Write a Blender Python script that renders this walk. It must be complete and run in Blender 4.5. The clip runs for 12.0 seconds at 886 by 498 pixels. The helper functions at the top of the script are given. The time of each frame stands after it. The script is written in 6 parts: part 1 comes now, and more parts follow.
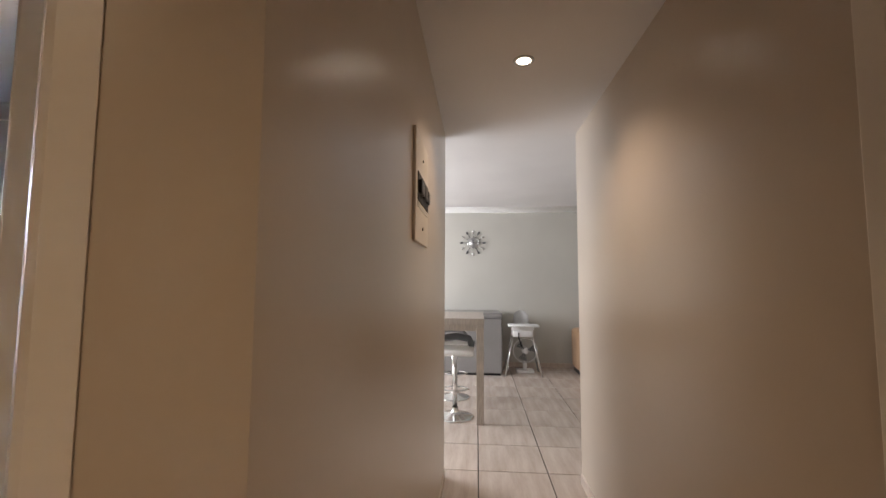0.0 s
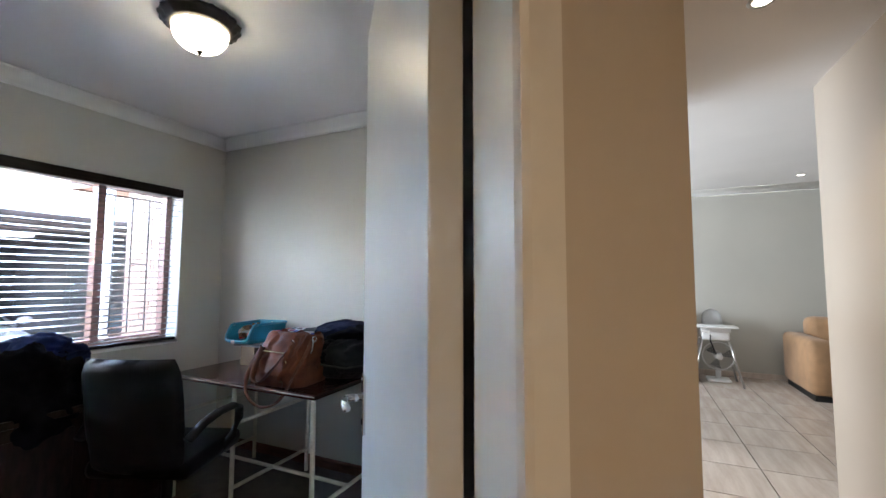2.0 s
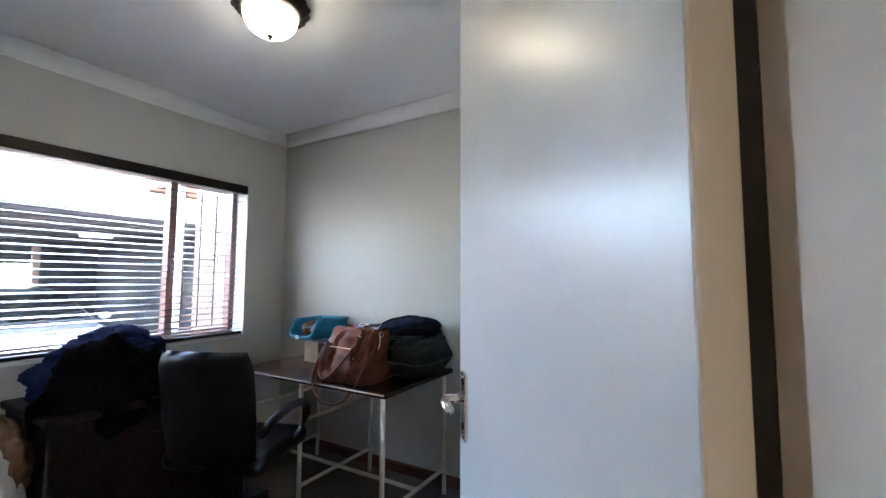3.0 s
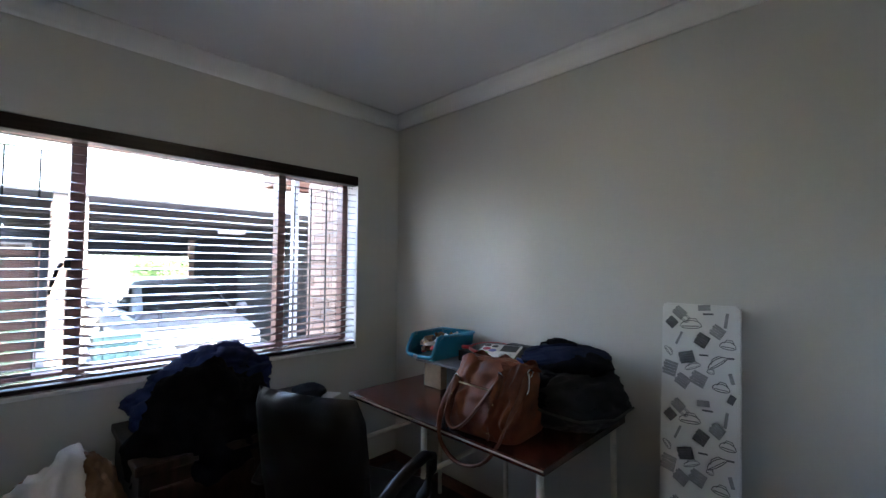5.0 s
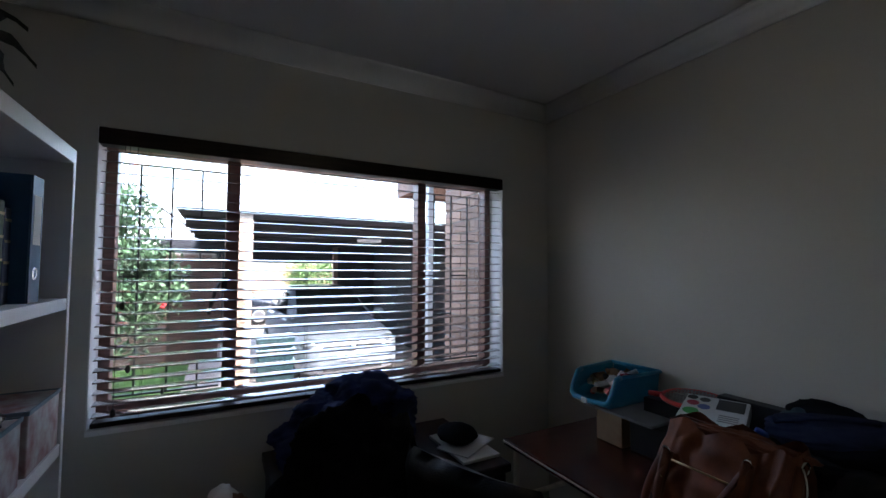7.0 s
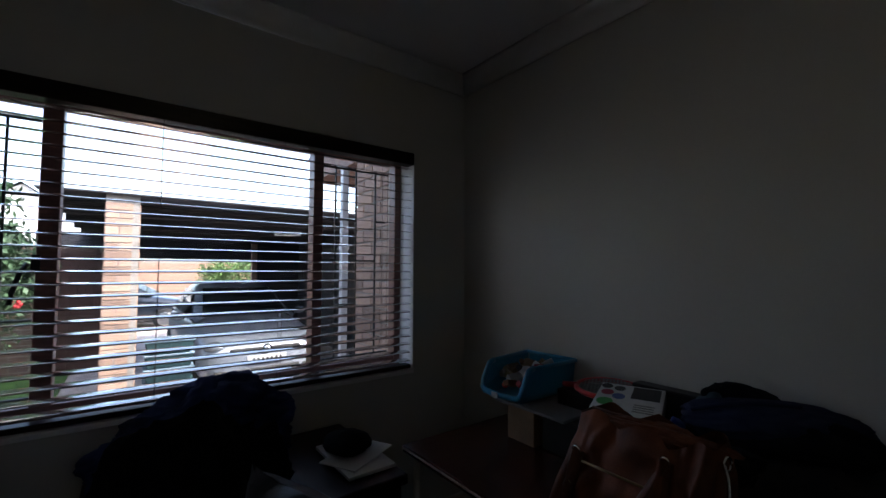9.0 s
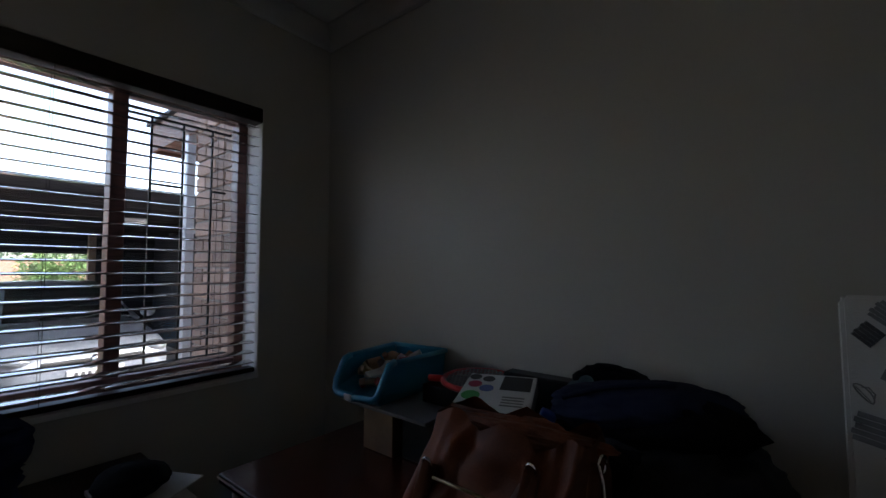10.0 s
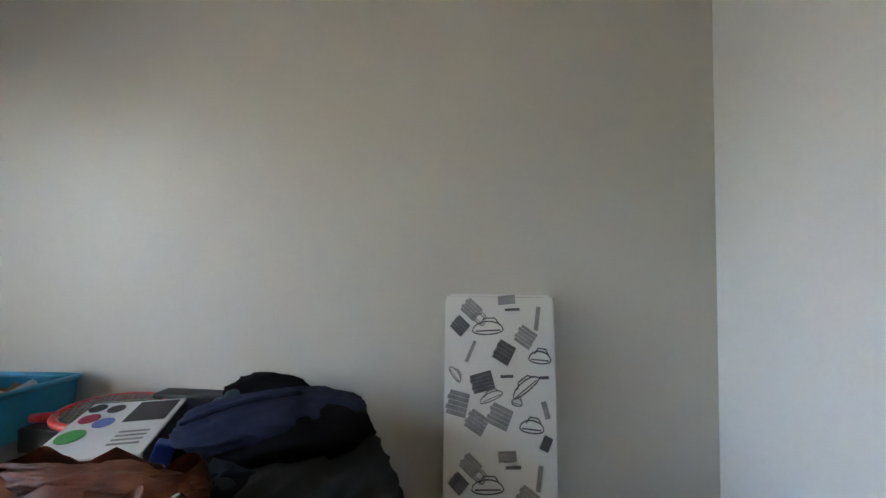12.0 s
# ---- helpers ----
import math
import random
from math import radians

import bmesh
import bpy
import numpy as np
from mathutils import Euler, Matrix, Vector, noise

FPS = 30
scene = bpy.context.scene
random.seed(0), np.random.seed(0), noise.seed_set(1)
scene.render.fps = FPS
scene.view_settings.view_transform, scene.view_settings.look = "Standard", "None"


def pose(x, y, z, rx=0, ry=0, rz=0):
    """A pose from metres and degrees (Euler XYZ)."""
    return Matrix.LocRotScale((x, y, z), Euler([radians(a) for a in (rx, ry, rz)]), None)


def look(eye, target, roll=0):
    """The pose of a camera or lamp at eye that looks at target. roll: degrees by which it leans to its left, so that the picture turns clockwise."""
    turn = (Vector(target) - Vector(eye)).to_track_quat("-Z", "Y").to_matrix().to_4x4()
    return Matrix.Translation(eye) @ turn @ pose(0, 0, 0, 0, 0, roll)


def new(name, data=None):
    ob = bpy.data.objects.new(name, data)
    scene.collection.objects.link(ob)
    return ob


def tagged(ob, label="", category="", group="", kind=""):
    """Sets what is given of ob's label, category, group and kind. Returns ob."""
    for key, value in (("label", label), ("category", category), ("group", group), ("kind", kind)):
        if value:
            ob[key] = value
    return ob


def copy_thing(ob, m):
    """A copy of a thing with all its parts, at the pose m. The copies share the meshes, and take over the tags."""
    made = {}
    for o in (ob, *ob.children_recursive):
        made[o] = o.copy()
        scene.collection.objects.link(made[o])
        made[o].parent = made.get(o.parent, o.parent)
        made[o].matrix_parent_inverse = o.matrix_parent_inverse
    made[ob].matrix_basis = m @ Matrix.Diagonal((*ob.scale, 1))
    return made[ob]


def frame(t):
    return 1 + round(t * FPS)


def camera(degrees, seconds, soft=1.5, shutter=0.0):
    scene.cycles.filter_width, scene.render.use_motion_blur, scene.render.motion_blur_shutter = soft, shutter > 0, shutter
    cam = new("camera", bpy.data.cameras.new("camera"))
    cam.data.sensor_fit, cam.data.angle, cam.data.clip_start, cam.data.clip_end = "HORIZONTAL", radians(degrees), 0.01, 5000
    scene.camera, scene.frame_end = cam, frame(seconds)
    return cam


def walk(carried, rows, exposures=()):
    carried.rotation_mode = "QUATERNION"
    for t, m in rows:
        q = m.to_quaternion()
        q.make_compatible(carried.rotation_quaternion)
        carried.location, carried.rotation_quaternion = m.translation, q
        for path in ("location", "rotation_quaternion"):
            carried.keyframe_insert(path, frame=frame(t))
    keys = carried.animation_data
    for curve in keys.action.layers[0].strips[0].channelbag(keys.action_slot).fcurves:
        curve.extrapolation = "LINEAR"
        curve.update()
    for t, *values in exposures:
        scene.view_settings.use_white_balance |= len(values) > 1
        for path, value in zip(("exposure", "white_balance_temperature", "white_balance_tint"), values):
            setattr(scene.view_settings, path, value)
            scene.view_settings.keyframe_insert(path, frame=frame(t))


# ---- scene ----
# camera and walk
cam = camera(94.0, 12.0)
PATH = [
    (0, (0.573, 1.946, 1.38), (0.41, 3.933, 1.531), 0.3),
    (0.5, (0.522, 1.943, 1.349), (0.334, 3.928, 1.505), 0.3),
    (1, (0.437, 1.951, 1.373), (0.028, 3.904, 1.51), -0.4),
    (1.5, (0.374, 1.949, 1.354), (-0.273, 3.836, 1.493), -0.2),
    (2, (0.288, 1.928, 1.331), (-0.535, 3.745, 1.471), 0.1),
    (2.5, (0.186, 1.944, 1.309), (-0.75, 3.705, 1.454), 0.2),
    (3, (0.085, 1.996, 1.288), (-0.924, 3.717, 1.434), 0.2),
    (3.5, (-0.042, 2.151, 1.288), (-1.197, 3.778, 1.432), 0.1),
    (3.7, (-0.084, 2.205, 1.295), (-1.29, 3.79, 1.438), 0.1),
    (5.3, (-0.543, 2.43, 1.408), (-2.026, 3.77, 1.485), 0.2),
    (5.5, (-0.607, 2.452, 1.412), (-2.155, 3.715, 1.499), 0.2),
    (6, (-0.737, 2.453, 1.466), (-2.428, 3.517, 1.555), 0.5),
    (6.5, (-0.816, 2.462, 1.482), (-2.574, 3.411, 1.577), 0.3),
    (8.5, (-0.925, 2.693, 1.399), (-2.621, 3.748, 1.498), 0.2),
    (9, (-0.999, 2.773, 1.387), (-2.59, 3.98, 1.484), 0.2),
    (9.5, (-1.078, 2.908, 1.341), (-2.511, 4.299, 1.442), 0.2),
    (10, (-1.114, 3.063, 1.307), (-2.352, 4.631, 1.403), 0.1),
    (10.5, (-1.084, 3.15, 1.307), (-2.092, 4.874, 1.414), 0.2),
    (11, (-1.029, 3.188, 1.305), (-1.762, 5.045, 1.427), -0.0),
    (11.5, (-0.952, 3.199, 1.31), (-1.44, 5.136, 1.422), 0.1),
    (12, (-0.893, 3.219, 1.335), (-1.122, 5.205, 1.396), 0.2),
]
EXPOSURES = [(0.0, 5.95, 6800, 16), (1.0, 5.95, 6650, 14), (1.5, 6.1, 6450, 11), (2.0, 6.35, 6250, 9), (2.6, 6.5, 6100, 9), (3.6, 6.25, 6100, 9), (5.4, 5.2, 6200, 10),
             (6.0, 4.7, 6250, 10), (6.7, 4.0, 6250, 10), (8.3, 3.0, 6300, 11), (9.5, 2.5, 6400, 11), (10.3, 3.3, 6550, 11), (10.8, 4.4, 6800, 10), (11.3, 5.35, 6800, 9), (12.0, 5.95, 6850, 9)]
walk(cam, [(t, look(eye, target, roll)) for t, eye, target, roll in PATH], EXPOSURES)

# world, sun and large lights
world = bpy.data.worlds.new("sky")
scene.world = world
world.use_nodes = True
wn = world.node_tree.nodes
sky = wn.new("ShaderNodeTexSky")
sky.sky_type = "NISHITA"
sky.sun_disc = False
sky.sun_elevation, sky.sun_rotation = radians(50), radians(50)
sky.air_density, sky.dust_density, sky.ozone_density = 1.0, 2.5, 1.0
wn["Background"].inputs["Strength"].default_value = 0.15
haze = wn.new("ShaderNodeHueSaturation")
haze.inputs["Saturation"].default_value = 0.9
world.node_tree.links.new(sky.outputs["Color"], haze.inputs["Color"])
world.node_tree.links.new(haze.outputs["Color"], wn["Background"].inputs["Color"])
sun = new("sun", bpy.data.lights.new("sun", "SUN"))
sun.data.energy, sun.data.angle, sun.data.color = 1.5, radians(14), (1.0, 0.97, 0.93)
sun.matrix_world = look((0, 0, 30), (-20, -16.5, 0))


def lamp(name, kind, m, energy, color, **kw):
    ob = new(name, bpy.data.lights.new(name, kind))
    ob.matrix_world = m
    ob.data.energy, ob.data.color = energy, color
    if kind == "SPOT":
        ob.data.spot_size, ob.data.spot_blend, ob.data.shadow_soft_size = radians(kw["cone"]), kw["blend"], 0.03
    if kind == "AREA":
        ob.data.shape, ob.data.size, ob.data.size_y = "RECTANGLE", kw["sx"], kw["sy"]
    return ob


WARM = (1.0, 0.74, 0.47)
DOWNLIGHTS = [(0.80, 3.9, 2.445), (0.74, 1.36, 2.445)]
for x, y, z in DOWNLIGHTS:
    lamp("downlight_beam", "SPOT", look((x, y, z - 0.03), (x, y + 0.001, 0)), 0.44 if y > 3 else 0.56, WARM, cone=125, blend=0.9)
lamp("window_daylight", "AREA", look((-2.42, 6.6, 1.6), (2, 6.9, 1.1)), 2.2, (0.88, 0.94, 1.0), sx=2.2, sy=1.1)


# ---------------------------------------------------------------- materials
def mat(name, color, rough=0.6, metal=0.0, var=0.12, scale=8.0, bump=0.0, bscale=60.0, spec=0.5, per=0.0, stretch=None, second=None, coat=0.0, sheen=0.0):
    """Principled material: two scales of colour change, fine relief, and a shift from piece to piece."""
    m = bpy.data.materials.new(name)
    m.use_nodes = True
    n, l = m.node_tree.nodes, m.node_tree.links
    b = n["Principled BSDF"]
    b.inputs["Roughness"].default_value, b.inputs["Metallic"].default_value = rough, metal
    b.inputs["Specular IOR Level"].default_value = spec
    b.inputs["Coat Weight"].default_value = coat
    b.inputs["Sheen Weight"].default_value = sheen
    tc = n.new("ShaderNodeTexCoord")
    mp = n.new("ShaderNodeMapping")
    l.new(tc.outputs["Object"], mp.inputs["Vector"])
    if stretch:
        mp.inputs["Scale"].default_value = stretch
    big, fine = n.new("ShaderNodeTexNoise"), n.new("ShaderNodeTexNoise")
    big.inputs["Scale"].default_value, big.inputs["Detail"].default_value = scale, 5
    fine.inputs["Scale"].default_value, fine.inputs["Detail"].default_value = bscale, 3
    l.new(mp.outputs["Vector"], big.inputs["Vector"])
    l.new(mp.outputs["Vector"], fine.inputs["Vector"])
    mix = n.new("ShaderNodeMix")
    mix.data_type = "RGBA"
    dark = second or tuple(c * (1 - var) for c in color)
    light = color if second else tuple(min(1, c * (1 + var)) for c in color)
    mix.inputs["A"].default_value, mix.inputs["B"].default_value = (*dark, 1), (*light, 1)
    ramp = n.new("ShaderNodeValToRGB")
    ramp.color_ramp.elements[0].position, ramp.color_ramp.elements[1].position = 0.32, 0.68
    l.new(big.outputs["Fac"], ramp.inputs["Fac"])
    l.new(ramp.outputs["Color"], mix.inputs["Factor"])
    out = mix.outputs["Result"]
    speck = n.new("ShaderNodeMix")
    speck.data_type, speck.blend_type = "RGBA", "MULTIPLY"
    speck.inputs["Factor"].default_value = min(1.0, var * 0.8)
    l.new(out, speck.inputs["A"])
    l.new(fine.outputs["Fac"], speck.inputs["B"])
    out = speck.outputs["Result"]
    if per:
        oi, hsv, rng = n.new("ShaderNodeObjectInfo"), n.new("ShaderNodeHueSaturation"), n.new("ShaderNodeMapRange")
        rng.inputs["To Min"].default_value, rng.inputs["To Max"].default_value = 1 - per, 1 + per
        l.new(oi.outputs["Random"], rng.inputs["Value"])
        l.new(rng.outputs["Result"], hsv.inputs["Value"])
        l.new(out, hsv.inputs["Color"])
        out = hsv.outputs["Color"]
    l.new(out, b.inputs["Base Color"])
    if bump:
        bp = n.new("ShaderNodeBump")
        bp.inputs["Strength"].default_value, bp.inputs["Distance"].default_value = bump, 0.004
        l.new(fine.outputs["Fac"], bp.inputs["Height"])
        l.new(bp.outputs["Normal"], b.inputs["Normal"])
    return m


def glow(name, color, strength):
    m = bpy.data.materials.new(name)
    m.use_nodes = True
    b = m.node_tree.nodes["Principled BSDF"]
    b.inputs["Base Color"].default_value = (0.9, 0.88, 0.84, 1)
    b.inputs["Emission Color"].default_value = (*color, 1)
    b.inputs["Emission Strength"].default_value = strength
    return m


def glass(name, tint=(1, 1, 1), gloss=0.05):
    m = bpy.data.materials.new(name)
    m.use_nodes = True
    n, l = m.node_tree.nodes, m.node_tree.links
    n.remove(n["Principled BSDF"])
    t, g, mx = n.new("ShaderNodeBsdfTransparent"), n.new("ShaderNodeBsdfGlossy"), n.new("ShaderNodeMixShader")
    t.inputs["Color"].default_value = (*tint, 1)
    g.inputs["Roughness"].default_value = 0.02
    mx.inputs["Fac"].default_value = gloss
    l.new(t.outputs[0], mx.inputs[1])
    l.new(g.outputs[0], mx.inputs[2])
    l.new(mx.outputs[0], n["Material Output"].inputs["Surface"])
    return m


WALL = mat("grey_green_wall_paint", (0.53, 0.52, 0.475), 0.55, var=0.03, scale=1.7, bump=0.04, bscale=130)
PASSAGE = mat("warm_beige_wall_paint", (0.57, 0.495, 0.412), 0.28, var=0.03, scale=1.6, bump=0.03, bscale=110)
# window light on the east wall is put into this paler colour
LITWALL = mat("daylit_wall_paint", (0.74, 0.75, 0.76), 0.5, var=0.03, scale=1.7, bump=0.04, bscale=130)
CEILING = mat("white_ceiling_paint", (0.80, 0.79, 0.79), 0.8, var=0.03, scale=1.2, bump=0.08, bscale=90)
CORNICE = mat("white_cornice_plaster", (0.82, 0.82, 0.80), 0.6, var=0.03, scale=3)
DOORWHITE = mat("white_satin_enamel", (0.80, 0.80, 0.80), 0.31, var=0.03, scale=2.5, bump=0.05, bscale=40)
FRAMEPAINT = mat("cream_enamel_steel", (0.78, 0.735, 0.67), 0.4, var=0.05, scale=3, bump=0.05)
CARPET = mat("dark_brown_carpet", (0.075, 0.05, 0.042), 0.95, var=0.35, scale=14, bump=0.7, bscale=420, sheen=0.2)
TILE = mat("cream_streaked_porcelain", (0.72, 0.635, 0.565), 0.22, var=0.2, scale=1.6, bscale=14, per=0.05, stretch=(9, 1.2, 1), second=(0.57, 0.47, 0.40))
GROUT = mat("dark_grout", (0.085, 0.072, 0.065), 0.9, var=0.2, scale=20)
SKIRT = mat("red_brown_skirting_wood", (0.13, 0.05, 0.03), 0.4, var=0.3, scale=6, stretch=(2, 2, 20))
MAHOGANY = mat("polished_mahogany", (0.064, 0.016, 0.010), 0.27, var=0.4, scale=3, bscale=30, stretch=(1.5, 14, 4), coat=0.12)
MAHOGANY2 = mat("dark_stained_wood", (0.022, 0.012, 0.010), 0.5, var=0.4, scale=3, bscale=30, stretch=(2, 14, 4), spec=0.2)
EDGING = mat("pale_edge_strip", (0.60, 0.52, 0.46), 0.35, var=0.1)
LEGPAINT = mat("ivory_painted_steel", (0.62, 0.58, 0.48), 0.42, var=0.12, scale=20, bump=0.1)
LEATHER = mat("black_leather", (0.007, 0.007, 0.009), 0.36, var=0.3, scale=9, bump=0.3, bscale=220, spec=0.28)
BLACKPLASTIC = mat("black_plastic", (0.014, 0.014, 0.015), 0.45, var=0.2, scale=12, bump=0.1, bscale=200, spec=0.3)
TAN = mat("tan_brown_leather", (0.165, 0.048, 0.019), 0.62, var=0.45, scale=11, bump=0.25, bscale=260, spec=0.25)
TANDARK = mat("brown_leather_strap", (0.125, 0.04, 0.018), 0.58, var=0.3, scale=9, bump=0.25, bscale=140, spec=0.3)
CHROME = mat("chrome", (0.78, 0.78, 0.78), 0.12, 1.0, var=0.04)
BRASS = mat("dull_brass", (0.50, 0.40, 0.22), 0.32, 1.0, var=0.1)
STEEL = mat("brushed_steel", (0.55, 0.55, 0.54), 0.3, 1.0, var=0.1, scale=20)
BLUEBIN = mat("blue_plastic", (0.025, 0.27, 0.46), 0.32, var=0.12, scale=6, bump=0.05)
NAVY = mat("navy_cotton", (0.022, 0.033, 0.105), 0.9, var=0.4, scale=9, bump=0.4, bscale=350, spec=0.08)
NAVYBLUE = mat("faded_blue_cotton", (0.019, 0.024, 0.055), 0.9, var=0.3, scale=8, bump=0.4, bscale=350, spec=0.1)
CHARCOAL = mat("charcoal_nylon", (0.021, 0.022, 0.026), 0.7, var=0.35, scale=10, bump=0.35, bscale=300, spec=0.15)
PIPING = mat("grey_webbing", (0.06, 0.062, 0.06), 0.8, var=0.25, scale=20, bump=0.3, bscale=400, spec=0.1)
BLACKCLOTH = mat("black_cloth", (0.0075, 0.008, 0.012), 0.92, var=0.4, scale=9, bump=0.4, bscale=300, spec=0.08)
WHITECLOTH = mat("white_cotton", (0.62, 0.60, 0.57), 0.9, var=0.12, scale=7, bump=0.3, bscale=250)
BROWNCLOTH = mat("brown_knit", (0.20, 0.11, 0.06), 0.95, var=0.35, scale=14, bump=0.5, bscale=180)
BLUECLOTH = mat("pale_blue_cloth", (0.20, 0.28, 0.35), 0.9, var=0.2, scale=9, bump=0.3, bscale=250)
CARD = mat("brown_cardboard", (0.30, 0.21, 0.13), 0.85, var=0.2, scale=8, bump=0.1)
PAPER = mat("white_paper", (0.64, 0.64, 0.64), 0.7, var=0.06, scale=6)
GREYBOARD = mat("grey_plastic", (0.19, 0.195, 0.21), 0.45, var=0.1)
RED = mat("red_plastic", (0.55, 0.03, 0.03), 0.3, var=0.15, scale=7)
GREEN = mat("green_ink", (0.06, 0.36, 0.09), 0.6, var=0.1)
CRIMSON = mat("crimson_ink", (0.40, 0.03, 0.08), 0.6, var=0.1)
INKBLUE = mat("blue_ink", (0.10, 0.14, 0.40), 0.6, var=0.1)
INKBLACK = mat("black_ink", (0.03, 0.03, 0.032), 0.6, var=0.2)
INKGREY = mat("grey_ink", (0.10, 0.10, 0.105), 0.85, var=0.25, scale=40)
INKPALE = mat("pale_grey_ink", (0.27, 0.27, 0.27), 0.85, var=0.2, scale=40)
MESH = mat("grey_mesh", (0.22, 0.23, 0.23), 0.8, var=0.2, scale=60)
COVER = mat("printed_cotton_cover", (0.70, 0.69, 0.66), 0.9, var=0.06, scale=6, bump=0.25, bscale=260)
PINE = mat("pine_wood", (0.36, 0.19, 0.075), 0.5, var=0.3, scale=4, stretch=(14, 14, 1.5))
BOOKCASE = mat("white_melamine", (0.82, 0.82, 0.83), 0.4, var=0.03, scale=4)
BRONZE = mat("antique_bronze", (0.028, 0.019, 0.014), 0.42, 0.6, var=0.4, scale=12, bump=0.2)
BLINDDARK = mat("dark_brown_lacquer", (0.018, 0.011, 0.010), 0.35, var=0.3, scale=5, stretch=(2, 1, 12), spec=0.2)
SLAT = mat("glossy_brown_slat", (0.26, 0.19, 0.17), 0.15, var=0.2, scale=5, stretch=(6, 1, 6), coat=1.0, spec=1.0)
SLAT.node_tree.nodes["Principled BSDF"].inputs["Coat IOR"].default_value = 2.6
CORD = mat("dark_cord", (0.03, 0.02, 0.018), 0.8, var=0.2)
# stain colour is raised to include the glare on the window frame
TIMBER = mat("stained_timber_with_glare", (0.19, 0.085, 0.065), 0.4, var=0.3, scale=5, stretch=(3, 3, 14))
IRON = mat("black_wrought_iron", (0.012, 0.012, 0.013), 0.45, 0.3, var=0.2)
PLASTERWHITE = mat("white_plaster_reveal", (0.80, 0.80, 0.79), 0.7, var=0.04, scale=5, bump=0.1)
OUTPLASTER = mat("weathered_grey_plaster", (0.33, 0.33, 0.315), 0.9, var=0.15, scale=3, bump=0.3, bscale=60)
PANE = glass("clear_pane")
CARGLASS = mat("dark_car_glass", (0.015, 0.02, 0.022), 0.04, var=0.1, spec=0.8)
SILVER = mat("silver_car_paint", (0.235, 0.26, 0.30), 0.34, 0.3, var=0.03, scale=3, coat=0.35)
DARKCAR = mat("dark_blue_car_paint", (0.02, 0.025, 0.035), 0.22, 0.2, var=0.1, coat=0.8)
RUBBER = mat("tyre_rubber", (0.015, 0.015, 0.015), 0.8, var=0.2)
LAMPGLASS = mat("headlamp_glass", (0.22, 0.24, 0.26), 0.08, 0.4, var=0.1)
BRICK = mat("orange_face_brick", (0.42, 0.275, 0.195), 0.85, var=0.3, scale=14, bump=0.5, bscale=90, per=0.42, second=(0.33, 0.225, 0.18))
# mortar is darkened to hold the shadow between protruding bricks
MORTAR = mat("joint_shade_mortar", (0.30, 0.275, 0.245), 0.95, var=0.15, scale=20, bump=0.4)
PAVING = mat("pale_brick_paving", (0.42, 0.355, 0.32), 0.85, var=0.25, scale=5, bump=0.3, bscale=40)
LAWN = mat("lawn_green", (0.07, 0.15, 0.025), 0.95, var=0.4, scale=5, bump=0.8, bscale=160)
LEAF = mat("shrub_leaf", (0.06, 0.12, 0.055), 0.6, var=0.5, scale=3)
LEAFPALE = mat("hedge_leaf", (0.09, 0.17, 0.04), 0.6, var=0.45, scale=3)
LEAFDARK = mat("house_plant_leaf", (0.02, 0.022, 0.012), 0.5, var=0.4, scale=12)
FLOWER = mat("red_petal", (0.45, 0.02, 0.03), 0.6, var=0.3)
BARK = mat("bark", (0.09, 0.06, 0.04), 0.9, var=0.4, scale=14, bump=0.6)
# the shade inside the carport is put into these three near-black colours
ROOFDARK = mat("dark_shaded_roof_sheet", (0.013, 0.013, 0.018), 0.6, var=0.2, scale=3)
SHADEBEAM = mat("brown_shaded_carport_timber", (0.013, 0.010, 0.010), 0.7, var=0.3, scale=5, stretch=(2, 12, 2))
SHADEPAINT = mat("carport_shade_paint", (0.012, 0.012, 0.017), 0.8, var=0.2, scale=3)
# door brown is lowered to stand for the carport roof's shade on it
GARAGEDOOR = mat("shaded_garage_door", (0.06, 0.022, 0.015), 0.5, var=0.3, scale=5, stretch=(3, 3, 12))
WHITEPIPE = mat("grey_white_pvc", (0.48, 0.49, 0.50), 0.35, var=0.05)
SOFFIT = mat("brown_soffit_board", (0.16, 0.075, 0.045), 0.6, var=0.3, scale=5, stretch=(2, 10, 2))
BINGREEN = mat("dark_green_plastic", (0.03, 0.07, 0.075), 0.5, var=0.2)
SOFA = mat("caramel_suede", (0.46, 0.27, 0.14), 0.75, var=0.15, scale=6, bump=0.2, bscale=160, sheen=0.2)
FREEZER = mat("grey_freezer_enamel", (0.25, 0.24, 0.235), 0.4, var=0.05, scale=3)
WHITEWASH = mat("whitewashed_wood", (0.47, 0.415, 0.365), 0.55, var=0.15, scale=5, stretch=(14, 14, 2))
WHITEPLASTIC = mat("white_plastic", (0.80, 0.80, 0.80), 0.35, var=0.04)
ALABASTER = glow("lit_alabaster_glass", (1.0, 0.86, 0.60), 0.32)
BULB = glow("lit_downlight", (1.0, 0.9, 0.72), 0.3)


# ---------------------------------------------------------------- mesh helpers
def box(bm, x0, x1, y0, y1, z0, z1, bevel=0.0, m=None):
    c = Matrix.Translation(((x0 + x1) / 2, (y0 + y1) / 2, (z0 + z1) / 2)) @ Matrix.Diagonal((abs(x1 - x0), abs(y1 - y0), abs(z1 - z0), 1))
    vs = bmesh.ops.create_cube(bm, size=1, matrix=(m @ c) if m else c)["verts"]
    if bevel:
        es = list({e for v in vs for e in v.link_edges})
        bmesh.ops.bevel(bm, geom=es, offset=bevel, segments=2, affect="EDGES", profile=0.5)
    return bm


